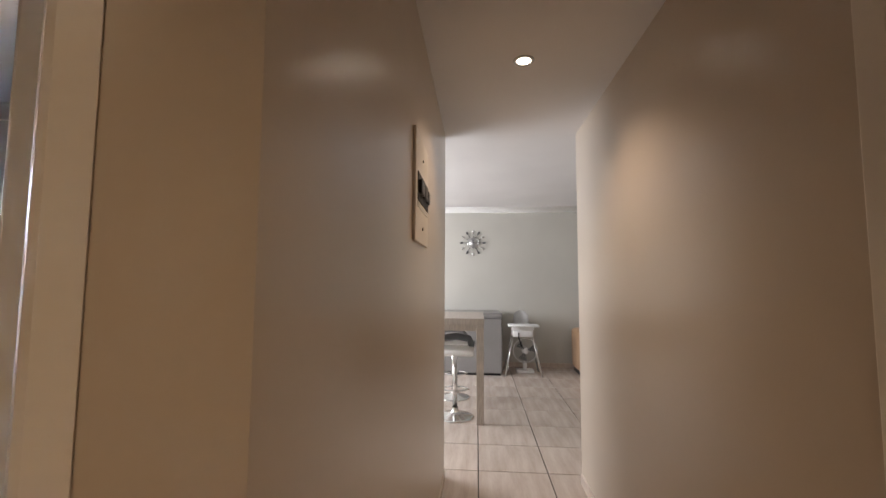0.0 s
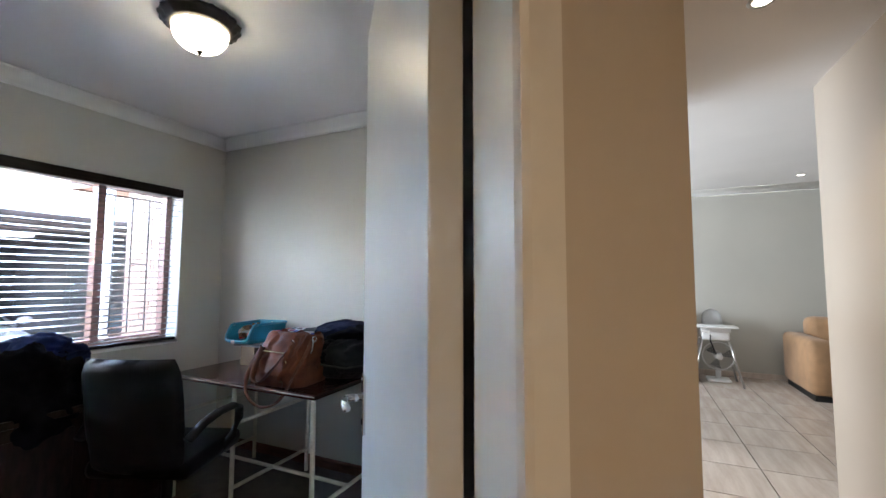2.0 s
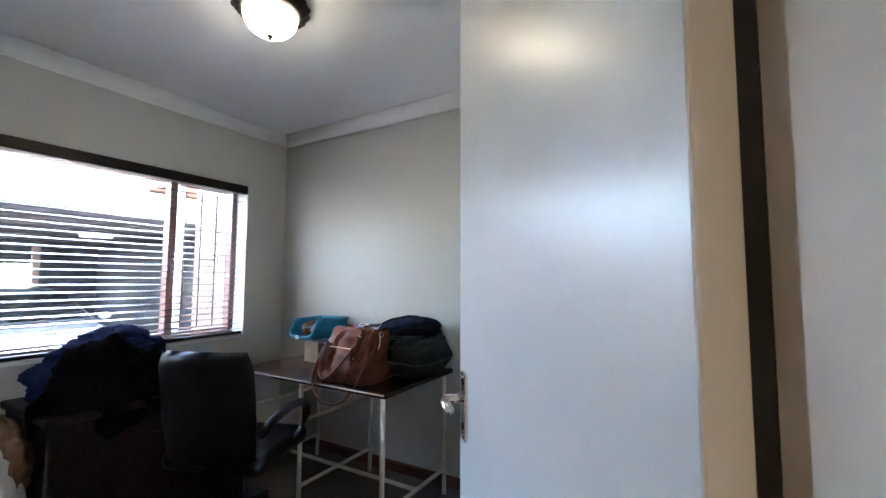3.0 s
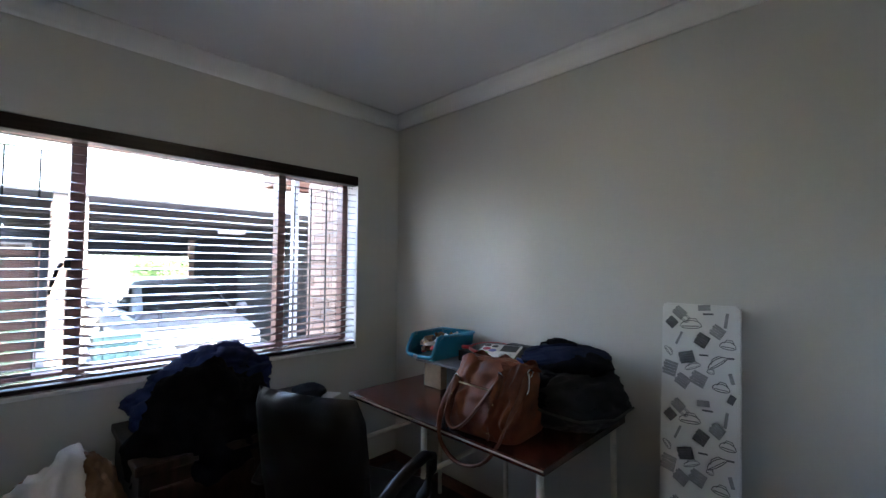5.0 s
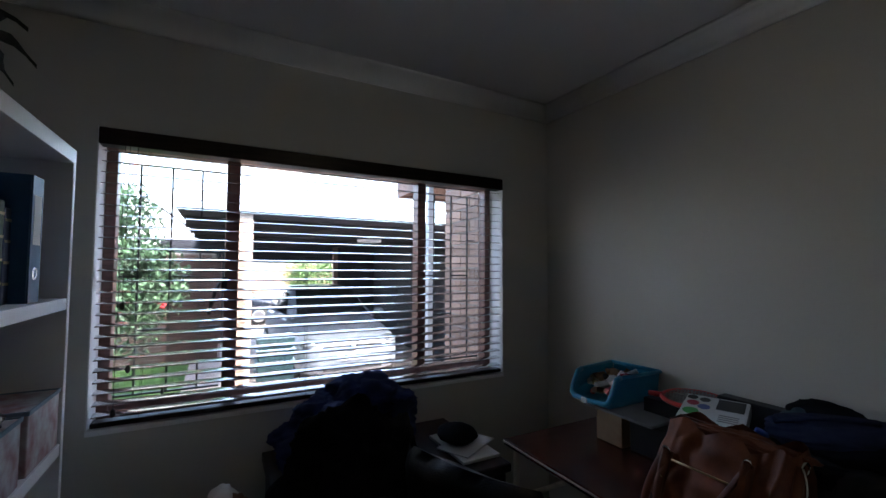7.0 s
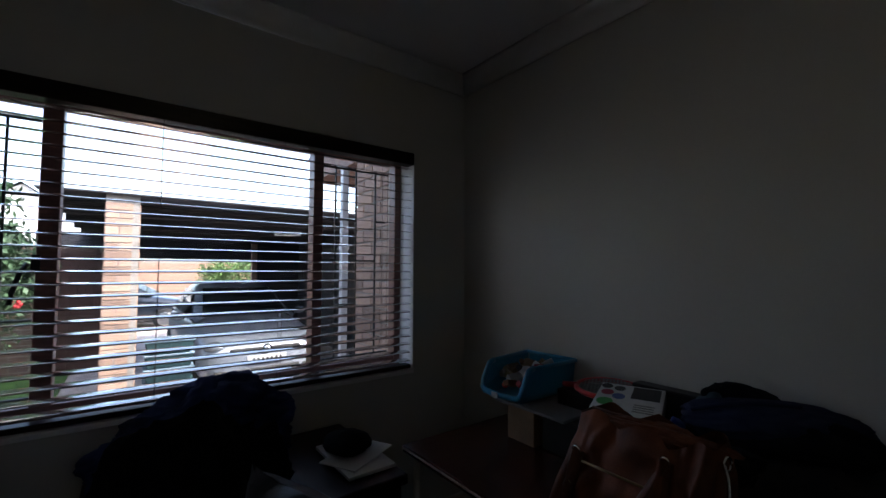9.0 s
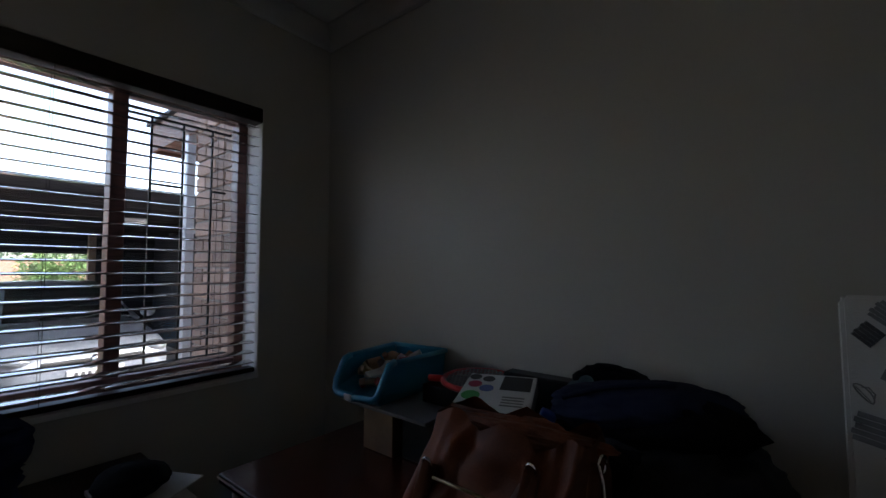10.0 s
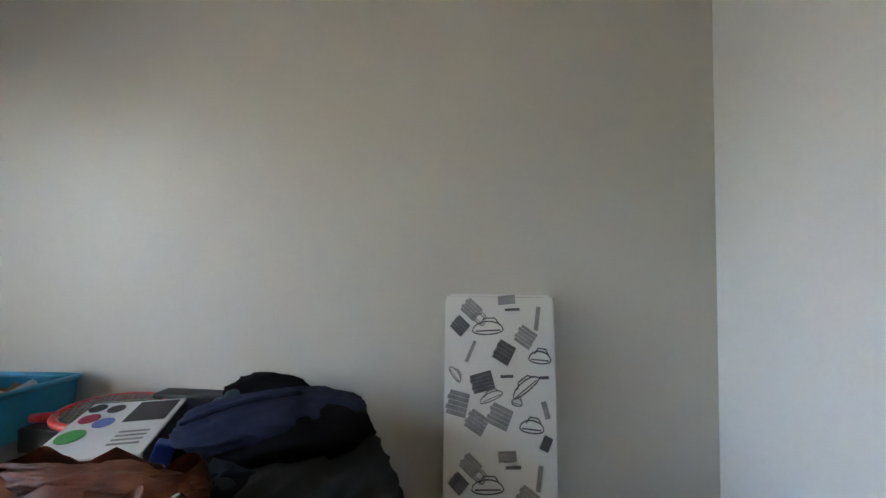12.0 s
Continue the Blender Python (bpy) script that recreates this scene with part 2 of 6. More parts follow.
def cyl(bm, a, b, r, r2=None, seg=16):
    a, b = Vector(a), Vector(b)
    d = b - a
    m = Matrix.Translation((a + b) / 2) @ d.to_track_quat("Z", "Y").to_matrix().to_4x4()
    bmesh.ops.create_cone(bm, cap_ends=True, segments=seg, radius1=r, radius2=r if r2 is None else r2, depth=d.length, matrix=m)
    return bm


def tube(bm, pts, r, seg=10, flat=1.0, closed=False):
    """A round or flattened band along points."""
    pts = [Vector(p) for p in pts]
    rings = []
    n = len(pts)
    ref = Vector((0.13, 0.21, 0.97)).normalized()
    for i, p in enumerate(pts):
        a = pts[(i - 1) % n] if closed else pts[max(0, i - 1)]
        b = pts[(i + 1) % n] if closed else pts[min(n - 1, i + 1)]
        d = (b - a).normalized()
        s = d.cross(ref)
        s = s.normalized() if s.length > 1e-4 else Vector((1, 0, 0))
        u = s.cross(d).normalized()
        rings.append([bm.verts.new(p + s * (math.cos(k * math.tau / seg) * r) + u * (math.sin(k * math.tau / seg) * r * flat)) for k in range(seg)])
    for i in range(n if closed else n - 1):
        q, w = rings[i], rings[(i + 1) % n]
        for k in range(seg):
            bm.faces.new((q[k], q[(k + 1) % seg], w[(k + 1) % seg], w[k]))
    if not closed:
        bm.faces.new(rings[0][::-1])
        bm.faces.new(rings[-1])
    return bm


def lathe(bm, prof, seg=32, at=(0, 0, 0), wave=None):
    rows = []
    for r, z in prof:
        rows.append([bm.verts.new((at[0] + r * (wave(k / seg) if wave else 1) * math.cos(k * math.tau / seg),
                                   at[1] + r * (wave(k / seg) if wave else 1) * math.sin(k * math.tau / seg), at[2] + z)) for k in range(seg)])
    for a, b in zip(rows, rows[1:]):
        for k in range(seg):
            bm.faces.new((a[k], a[(k + 1) % seg], b[(k + 1) % seg], b[k]))
    return bm


def prism(bm, pts, z0, z1):
    """An upright prism over a plan."""
    lo, hi = [bm.verts.new((x, y, z0)) for x, y in pts], [bm.verts.new((x, y, z1)) for x, y in pts]
    n = len(pts)
    bm.faces.new(lo[::-1])
    bm.faces.new(hi)
    for k in range(n):
        bm.faces.new((lo[k], lo[(k + 1) % n], hi[(k + 1) % n], hi[k]))
    bmesh.ops.recalc_face_normals(bm, faces=bm.faces)
    return bm


def sweep(bm, prof, a, b, inward):
    """A straight moulding: profile of (out, up) carried from a to b; inward points into the room."""
    a, b, w = Vector(a), Vector(b), Vector(inward)
    r0 = [bm.verts.new(a + w * o + Vector((0, 0, u))) for o, u in prof]
    r1 = [bm.verts.new(b + w * o + Vector((0, 0, u))) for o, u in prof]
    n = len(prof)
    for k in range(n):
        bm.faces.new((r0[k], r0[(k + 1) % n], r1[(k + 1) % n], r1[k]))
    bm.faces.new(r0)
    bm.faces.new(r1[::-1])
    bmesh.ops.recalc_face_normals(bm, faces=bm.faces)
    return bm


def heap(bm, centre, size, seed, folds=0.12, freq=3.0, level=4, flat=None):
    """A crumpled cloth lump: a ball pushed about by noise, with ridged creases, resting flat at its base."""
    start = len(bm.verts)
    bmesh.ops.create_icosphere(bm, subdivisions=level, radius=1.0)
    bm.verts.ensure_lookup_table()
    off = Vector((seed * 7.3, seed * 3.1, seed * 5.7))
    for v in bm.verts[start:]:
        p = v.co.copy()
        big = noise.noise(p * freq * 0.5 + off)
        q = Vector((p.x * freq, p.y * freq * 0.6, p.z * freq * 1.5)) + off
        ridge = 1 - abs(noise.noise(q + Vector((big, 0, big)) * 1.5)) * 2
        fine = 1 - abs(noise.noise(q * 2.4)) * 2
        p *= 1 + big * folds * 1.6 + ridge * folds * 0.8 + fine * folds * 0.35
        w = Vector((p.x * size[0], p.y * size[1], p.z * size[2]))
        if flat is not None and w.z < -flat:
            w.z = -flat
            w.x, w.y = w.x * 1.06, w.y * 1.06
        v.co = w + Vector(centre)
    return bm


def obj(name, bm, material, smooth=False):
    me = bpy.data.meshes.new(name)
    bm.to_mesh(me)
    bm.free()
    if smooth:
        for p in me.polygons:
            p.use_smooth = True
    me.materials.append(material)
    return new(name, me)


def part(name, bm, material, parent, label="", smooth=False):
    ob = obj(name, bm, material, smooth)
    ob.parent = parent
    return tagged(ob, label) if label else ob


def thing(name, at, label, category, group="", turn=0.0):
    e = new(name)
    e.empty_display_size = 0.1
    e.matrix_basis = pose(*at, 0, 0, turn)
    return tagged(e, label, category, group)


def single(name, bm, material, label, category, kind="", smooth=False):
    return tagged(obj(name, bm, material, smooth), label, category, "", kind)


def struct(name, bm, material, label, category, smooth=False):
    return single(name, bm, material, label, category, "structure", smooth)


B = bmesh.new

# ---------------------------------------------------------------- structure
XW, YN, XE, YS, ZC = -2.833, 4.318, -0.335, 1.75, 2.483          # study: west, north, east and south faces, ceiling
WY0, WY1, WZ0, WZ1 = 2.079, 3.972, 0.867, 2.006                  # window opening
PX0, PX1, PY1, ZP = 0.341, 1.29, 4.95, 2.445                   # passage: side faces, end, ceiling
CORNER = Vector((PX0, 2.364))                                  # where the skew door wall meets the passage
ANG = radians(40)
U, N = Vector((-math.cos(ANG), -math.sin(ANG))), Vector((-math.sin(ANG), math.cos(ANG)))


def skew(a, n):
    p = CORNER + U * a + N * n
    return (p.x, p.y)


bm = B()
box(bm, XW - 0.22, XW, YS - 0.11, WY0, 0, 2.6)
box(bm, XW - 0.22, XW, WY1, YN + 0.11, 0, 2.6)
box(bm, XW - 0.22, XW, WY0, WY1, 0, WZ0 - 0.02)
box(bm, XW - 0.22, XW, WY0, WY1, WZ1, 2.6)
struct("wall_west", bm, WALL, "grey-green painted plaster wall with a wide window opening", "wall")
struct("wall_north", box(B(), XW, PX0 - 0.11, YN, YN + 0.11, 0, 2.6), WALL, "grey-green painted plaster wall", "wall")
# slanted south end is added unseen behind the door, to darken the hinge gap
struct("wall_east", prism(B(), [(XE, YN), (XE, 2.99), skew(0.115, 0.13), (PX0 - 0.112, 2.44), (PX0 - 0.112, YN)], 0, 2.6), LITWALL, "wall facing the window, its daylight put into paler paint", "wall")
struct("wall_south", box(B(), XW, -0.62, YS - 0.11, YS, 0, 2.6), WALL, "grey-green painted plaster wall behind the bookcase", "wall")
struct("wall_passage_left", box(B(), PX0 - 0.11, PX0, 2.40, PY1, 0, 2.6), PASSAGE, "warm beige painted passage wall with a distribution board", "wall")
bm = B()
prism(bm, [skew(0, 0), skew(0.139, 0), skew(0.139, 0.11), (PX0 - 0.11, 2.40), (PX0, 2.40)], 0, 2.6)
prism(bm, [skew(1.023, 0), skew(1.50, 0), skew(1.50, 0.11), skew(1.023, 0.11)], 0, 2.6)
prism(bm, [skew(0.139, 0), skew(1.023, 0), skew(1.023, 0.11), skew(0.139, 0.11)], 2.09, 2.6)
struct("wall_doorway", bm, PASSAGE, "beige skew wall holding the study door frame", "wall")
bm = B()
box(bm, PX1, PX1 + 0.11, 2.74, PY1, 0, 2.6)
box(bm, PX1, PX1 + 0.11, 0.6, 1.78, 0, 2.6)
box(bm, PX1, PX1 + 0.11, 1.78, 2.74, 2.09, 2.6)
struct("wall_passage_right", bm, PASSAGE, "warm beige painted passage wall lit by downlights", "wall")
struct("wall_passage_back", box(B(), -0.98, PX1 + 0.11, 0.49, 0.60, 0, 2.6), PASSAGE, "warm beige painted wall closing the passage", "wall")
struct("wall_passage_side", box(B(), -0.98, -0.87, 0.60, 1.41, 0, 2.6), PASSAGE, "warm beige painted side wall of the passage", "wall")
# living room shell
YL, ZL = 8.80, 2.585
struct("wall_living_north", box(B(), -2.6, 4.0, YL, YL + 0.2, 0, 2.75), WALL, "pale grey-green living room wall with a clock", "wall")
for nm, x0, x1 in (("wall_living_west", -2.6, -2.4), ("wall_living_east", 3.8, 4.0)):
    bm = B()
    box(bm, x0, x1, PY1 - 0.11, 5.5, 0, 2.75)
    box(bm, x0, x1, 7.9, YL, 0, 2.75)
    box(bm, x0, x1, 5.5, 7.9, 0, 0.95)
    box(bm, x0, x1, 5.5, 7.9, 2.15, 2.75)
    if x0 > 0:
        box(bm, x0, x1, 5.5, 7.9, 0.95, 2.15)
    struct(nm, bm, WALL, "pale grey-green living room wall", "wall")
struct("wall_living_south", box(B(), -2.4, PX0 - 0.11, PY1 - 0.11, PY1, 0, 2.75), WALL, "pale grey-green living room wall", "wall")
struct("wall_living_south_2", box(B(), PX1 + 0.11, 3.8, PY1 - 0.11, PY1, 0, 2.75), WALL, "pale grey-green living room wall", "wall")
# ceilings
struct("ceiling_study", prism(B(), [(XW, YS), (-0.62, YS), skew(1.12, 0.11), skew(0.1, 0.11), (PX0 - 0.11, 2.42), (PX0 - 0.11, 3.0), (XE, 3.0), (XE, YN), (XW, YN)], ZC, ZC + 0.1), CEILING, "smooth white painted study ceiling", "ceiling")
struct("ceiling_passage", prism(B(), [(PX0, CORNER.y), (PX0, PY1), (PX1, PY1), (PX1, 0.6), (-0.87, 0.6), (-0.87, 1.41), skew(1.5, 0)], ZP, ZP + 0.14), CEILING, "white passage ceiling with recessed downlights", "ceiling")
struct("ceiling_living", box(B(), -2.6, 4.0, PY1 - 0.11, YL, ZL, ZL + 0.12), CEILING, "smooth white living room ceiling", "ceiling")
# cornices
COVE = [(0, 0), (0.012, 0.0), (0.018, 0.012)] + [(0.018 + 0.062 * (1 - math.cos(a)), 0.012 + 0.058 * math.sin(a)) for a in np.linspace(0.15, math.pi / 2, 6)] + [(0.088, 0.08), (0, 0.08)]


def cornice(name, a, b, inward, z):
    struct(name, sweep(B(), COVE, (*a, z), (*b, z), inward), CORNICE, "white coved plaster cornice under the ceiling", "cornice", True)


cornice("cornice", (XW, YN), (XE, YN), (0, -1, 0), ZC - 0.081)
cornice("cornice", (XW, YS), (XW, YN), (1, 0, 0), ZC - 0.081)
cornice("cornice", (XE, 2.99), (XE, YN), (-1, 0, 0), ZC - 0.081)
cornice("cornice", (XW, YS), (-0.62, YS), (0, 1, 0), ZC - 0.081)
cornice("cornice", (-2.4, YL), (3.8, YL), (0, -1, 0), ZL - 0.081)
# floors
struct("floor_study", prism(B(), [(XW, YS), (-0.62, YS), skew(1.12, 0.05), skew(0.1, 0.05), (PX0 - 0.11, 2.42), (PX0 - 0.11, 3.0), (XE, 3.0), (XE, YN), (XW, YN)], -0.02, 0.006), CARPET, "dark brown fitted carpet", "carpet")
floor = struct("floor", box(B(), -2.6, 4.0, 0.49, YL, -0.08, -0.012), GROUT, "cream streaked ceramic floor tiles with dark grout", "floor")
# skirtings
SK = [(0, 0.006), (0.016, 0.006), (0.016, 0.06), (0.010, 0.072), (0, 0.072)]
for a, b, w in (((XW, YN), (XE, YN), (0, -1, 0)), ((XW, YS), (XW, YN), (1, 0, 0)), ((XE, 2.99), (XE, YN), (-1, 0, 0)), ((XW, YS), (-0.62, YS), (0, 1, 0))):
    struct("baseboard", sweep(B(), SK, (*a, 0), (*b, 0), w), SKIRT, "narrow red-brown wooden skirting board", "skirting")
for a, b, w in (((PX1, 2.74), (PX1, PY1), (-1, 0, 0)), ((PX0, 2.40), (PX0, PY1), (1, 0, 0)), ((-2.4, YL), (3.8, YL), (0, -1, 0))):
    struct("baseboard", sweep(B(), [(0, 0), (0.009, 0), (0.009, 0.062), (0, 0.068)], (*a, 0), (*b, 0), w), TILE, "low cream tile skirting", "skirting")


# steel door frame of the study, skew in plan
def frame_side(a_out, a_in, sgn):
    """Pressed steel profile: outer flange, jamb face, stop and rebate."""
    s = sgn
    return [skew(a_out, -0.007), skew(a_in - 0.010 * s, -0.007), skew(a_in - 0.003 * s, -0.004), skew(a_in, 0.004), skew(a_in + 0.003 * s, 0.092), skew(a_in - 0.012 * s, 0.094),
            skew(a_in - 0.012 * s, 0.124), skew(a_out, 0.124), skew(a_out, 0.11), skew(a_out + 0.004 * s, 0.10), skew(a_out + 0.004 * s, 0.01), skew(a_out, 0.0)]


bm = B()
prism(bm, frame_side(0.136, 0.176, 1), 0, 2.06)
prism(bm, frame_side(1.026, 0.975, -1), 0, 2.06)
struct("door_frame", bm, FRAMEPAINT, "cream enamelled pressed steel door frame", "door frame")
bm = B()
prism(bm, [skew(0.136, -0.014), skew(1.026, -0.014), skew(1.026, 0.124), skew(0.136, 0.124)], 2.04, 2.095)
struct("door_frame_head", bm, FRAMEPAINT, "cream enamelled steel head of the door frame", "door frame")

# study door, hinged on the passage side jamb and standing open at a right angle
hinge = CORNER + U * 0.177 + N * 0.129
door = thing("door_1", (hinge.x, hinge.y, 0), "white flush door standing wide open into the study", "door", turn=math.degrees(math.atan2(N.y, N.x)))
tagged(door, kind="structure")
part("door_leaf", box(B(), 0, 0.764, 0, 0.041, 0.012, 2.042, 0.003), DOORWHITE, door, "glossy white painted flush door leaf")


def lever(parent, x, y, side):
    bm = box(B(), x - 0.021, x + 0.021, y, y + side * 0.008, 0.925, 1.075, 0.003)
    plate = part("handle_plate", bm, CHROME, parent, "chrome back plate")
    bm = cyl(B(), (x, y, 1.018), (x, y + side * 0.05, 1.018), 0.010)
    tube(bm, [(x, y + side * 0.046, 1.018), (x - 0.025, y + side * 0.054, 1.020), (x - 0.05, y + side * 0.054, 1.017), (x - 0.076, y + side * 0.050, 1.012)], 0.0095, 10, 0.8)
    part("lever", bm, CHROME, plate, "curved chrome lever", True)
    part("keyhole", cyl(B(), (x, y + side * 0.007, 0.955), (x, y + side * 0.0095, 0.955), 0.008), BLACKPLASTIC, plate, "dark keyhole")
    for z in (0.935, 1.065):
        part("screw", cyl(B(), (x, y + side * 0.007, z), (x, y + side * 0.0098, z), 0.0035, seg=8), STEEL, plate, "small screw head")


lever(door, 0.70, 0.041, 1)
lever(door, 0.70, 0.0, -1)
for z in (0.22, 1.02, 1.82):
    part("hinge", cyl(B(), (-0.006, 0.0, z - 0.05), (-0.006, 0.0, z + 0.05), 0.007), STEEL, door, "steel butt hinge")

# door on the right of the passage, closed
bm = B()
box(bm, PX1 - 0.014, PX1 + 0.11, 2.685, 2.75, 0, 2.09, 0.004)
box(bm, PX1 - 0.014, PX1 + 0.11, 1.77, 1.835, 0, 2.09, 0.004)
box(bm, PX1 - 0.014, PX1 + 0.11, 1.835, 2.685, 2.04, 2.1, 0.004)
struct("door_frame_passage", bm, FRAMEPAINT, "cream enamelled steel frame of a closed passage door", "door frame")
d2 = tagged(thing("door_2", (PX1 + 0.07, 2.68, 0), "closed white flush door off the passage", "door", turn=-90), kind="structure")
part("door_leaf", box(B(), 0, 0.84, -0.03, 0.01, 0.01, 2.035, 0.003), DOORWHITE, d2, "white painted flush door leaf")

# downlights, flush in the passage and living room ceilings
for x, y, z in DOWNLIGHTS + [(2.2, 8.2, ZL)]:
    t = thing("downlight", (x, y, z), "small round recessed downlight, switched on", "downlight", "ceiling downlights")
    part("ring", lathe(B(), [(0.034, 0.001), (0.036, -0.006), (0.046, -0.007), (0.052, -0.001), (0.052, 0.002)], 28), STEEL, t, "dark nickel trim ring", True)
    part("lamp", lathe(B(), [(0.0005, -0.004), (0.034, -0.003), (0.035, 0.0)], 24), BULB, t, "lit round lamp", True)

# distribution board in the passage wall
db = thing("distribution_board", (PX0, 3.60, 1.525), "cream flush distribution board with black breakers", "distribution board")
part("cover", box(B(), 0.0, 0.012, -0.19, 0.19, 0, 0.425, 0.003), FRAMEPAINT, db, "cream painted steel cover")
part("breaker_recess", box(B(), 0.012, 0.015, -0.145, 0.165, 0.155, 0.265, 0.001), INKBLACK, db, "black breaker window")
for k in range(8):
    part("breaker", box(B(), 0.014, 0.027, -0.135 + k * 0.036, -0.110 + k * 0.036, 0.185, 0.235, 0.002), GREYBOARD if k % 3 else BLACKPLASTIC, db)
part("label_strip", box(B(), 0.012, 0.0135, -0.145, 0.165, 0.132, 0.150), PAPER, db, "paper label strip")
for z in (0.06, 0.34):
    part("screw", cyl(B(), (0.011, 0.0, z), (0.0155, 0.0, z), 0.006, seg=8), INKBLACK, db)

# ---------------------------------------------------------------- window and blind
win = tagged(thing("window_1", (XW, (WY0 + WY1) / 2, WZ0), "wide three-light window with stained timber frame and burglar bars", "window"), kind="structure")
ym = (WY0 + WY1) / 2


def wbox(bm, x0, x1, y0, y1, z0, z1, bev=0.004):
    return box(bm, x0 - XW, x1 - XW, y0 - ym, y1 - ym, z0 - WZ0, z1 - WZ0, bev)


FX0, FX1 = -3.03, -2.965
M1, M2 = (2.518, 2.574), (3.474, 3.522)
part("frame_left", wbox(B(), FX0, FX1, WY0, WY0 + 0.042, WZ0, WZ1), TIMBER, win, "red-brown stained timber, lightened for the window glare")
part("frame_right", wbox(B(), FX0, FX1, WY1 - 0.042, WY1, WZ0, WZ1), TIMBER, win)
part("frame_top", wbox(B(), FX0, FX1, WY0 + 0.042, WY1 - 0.042, WZ1 - 0.05, WZ1), TIMBER, win)
part("frame_bottom", wbox(B(), FX0, FX1, WY0 + 0.042, WY1 - 0.042, WZ0, WZ0 + 0.05), TIMBER, win)
for a, b in (M1, M2):
    part("mullion", wbox(B(), FX0, FX1 + 0.008, a, b, WZ0 + 0.05, WZ1 - 0.05), TIMBER, win)
for a, b in ((WY0 + 0.042, M1[0]), (M1[1], M2[0]), (M2[1], WY1 - 0.042)):
    p = part("pane", wbox(B(), -3.0, -2.996, a, b, WZ0 + 0.05, WZ1 - 0.05, 0), PANE, win, "clear glass pane")
    p.visible_shadow = False
part("window_sill", wbox(B(), -2.965, XW + 0.008, WY0, WY1, WZ0 - 0.02, WZ0, 0.003), PLASTERWHITE, win, "white plastered inner sill")
bm = wbox(B(), FX1, XW - 0.001, WY0, WY0 + 0.004, WZ0, WZ1, 0)
part("reveal", bm, PLASTERWHITE, win, "white plastered reveal")
part("reveal", wbox(B(), FX1, XW - 0.001, WY1 - 0.004, WY1, WZ0, WZ1, 0), PLASTERWHITE, win, "white plastered reveal")


def bar(y, z0, z1):
    part("burglar_bar", wbox(B(), -3.048, -3.040, y - 0.004, y + 0.004, z0, z1, 0), IRON, win, "thin black iron bar")


def rail(y0, y1, z):
    part("burglar_rail", wbox(B(), -3.050, -3.038, y0, y1, z - 0.004, z + 0.004, 0), IRON, win, "thin black iron cross bar")


for y in (2.189, 2.305, 2.42):
    bar(y, 0.93, 1.915)
for y in (3.62, 3.735, 3.85):
    bar(y, 0.93, 1.915)
for y0, y1, z in ((2.12, 2.507, 0.93), (2.12, 2.507, 1.915), (2.189, 2.305, 1.645), (2.305, 2.42, 1.43), (2.42, 2.507, 1.645), (2.12, 2.189, 1.43), (2.189, 2.305, 1.2), (2.42, 2.507, 1.2),
                  (3.534, 3.93, 0.93), (3.534, 3.93, 1.915), (3.62, 3.735, 1.645), (3.735, 3.85, 1.43), (3.534, 3.62, 1.43), (3.85, 3.91, 1.645), (3.62, 3.735, 1.2)):
    rail(y0, y1, z)
bm = tube(B(), [(FX1 - XW + 0.012, 2.50 - ym, 1.40 - WZ0), (FX1 - XW + 0.03, 2.485 - ym, 1.37 - WZ0), (FX1 - XW + 0.032, 2.47 - ym, 1.31 - WZ0), (FX1 - XW + 0.025, 2.462 - ym, 1.265 - WZ0)], 0.008, 8)
wbox(bm, FX1, FX1 + 0.014, 2.507, 2.53, 1.37, 1.43, 0.002)
part("latch", bm, IRON, win, "black casement latch", True)
bm = wbox(B(), FX1, FX1 + 0.012, 2.17, 2.42, WZ0 + 0.052, WZ0 + 0.062, 0.002)
cyl(bm, (FX1 - XW + 0.006, 2.30 - ym, 0.062), (FX1 - XW + 0.006, 2.30 - ym, 0.10), 0.006, 0.005, 8)
lathe(bm, [(0.001, 0.118), (0.014, 0.112), (0.016, 0.104), (0.006, 0.098)], 12, (FX1 - XW + 0.006, 2.30 - ym, 0))
part("casement_stay", bm, IRON, win, "black peg stay with a round knob", True)

blind = thing("venetian_blind", (XW, ym, WZ0), "dark brown wide-slat venetian blind, lowered with open slats", "blind")
HX0, HX1 = XW - 0.062, XW - 0.004
part("head_rail", wbox(B(), HX0, XW + 0.004, WY0 + 0.003, WY1 - 0.003, WZ1 - 0.066, WZ1 - 0.002, 0.004), BLINDDARK, blind, "dark brown head rail")
part("bottom_rail", wbox(B(), HX0 + 0.006, HX1, WY0 + 0.012, WY1 - 0.012, WZ0 + 0.004, WZ0 + 0.024, 0.004), BLINDDARK, blind, "dark brown bottom rail")
SY0, SY1 = WY0 + 0.014 - ym, WY1 - 0.014 - ym
bm = B()
ct, tl = [], radians(7)
for k in range(7):
    s = k / 6 - 0.5
    ct.append((s * 0.05 * math.cos(tl), -s * 0.05 * math.sin(tl) + 0.0022 * (1 - 4 * s * s)))
up = [[bm.verts.new((x, y, z + 0.0012)) for x, z in ct] for y in (SY0, SY1)]
dn = [[bm.verts.new((x, y, z - 0.0012)) for x, z in ct] for y in (SY0, SY1)]
for k in range(6):
    bm.faces.new((up[0][k], up[0][k + 1], up[1][k + 1], up[1][k]))
    bm.faces.new((dn[0][k + 1], dn[0][k], dn[1][k], dn[1][k + 1]))
    bm.faces.new((up[0][k + 1], up[0][k], dn[0][k], dn[0][k + 1]))
    bm.faces.new((up[1][k], up[1][k + 1], dn[1][k + 1], dn[1][k]))
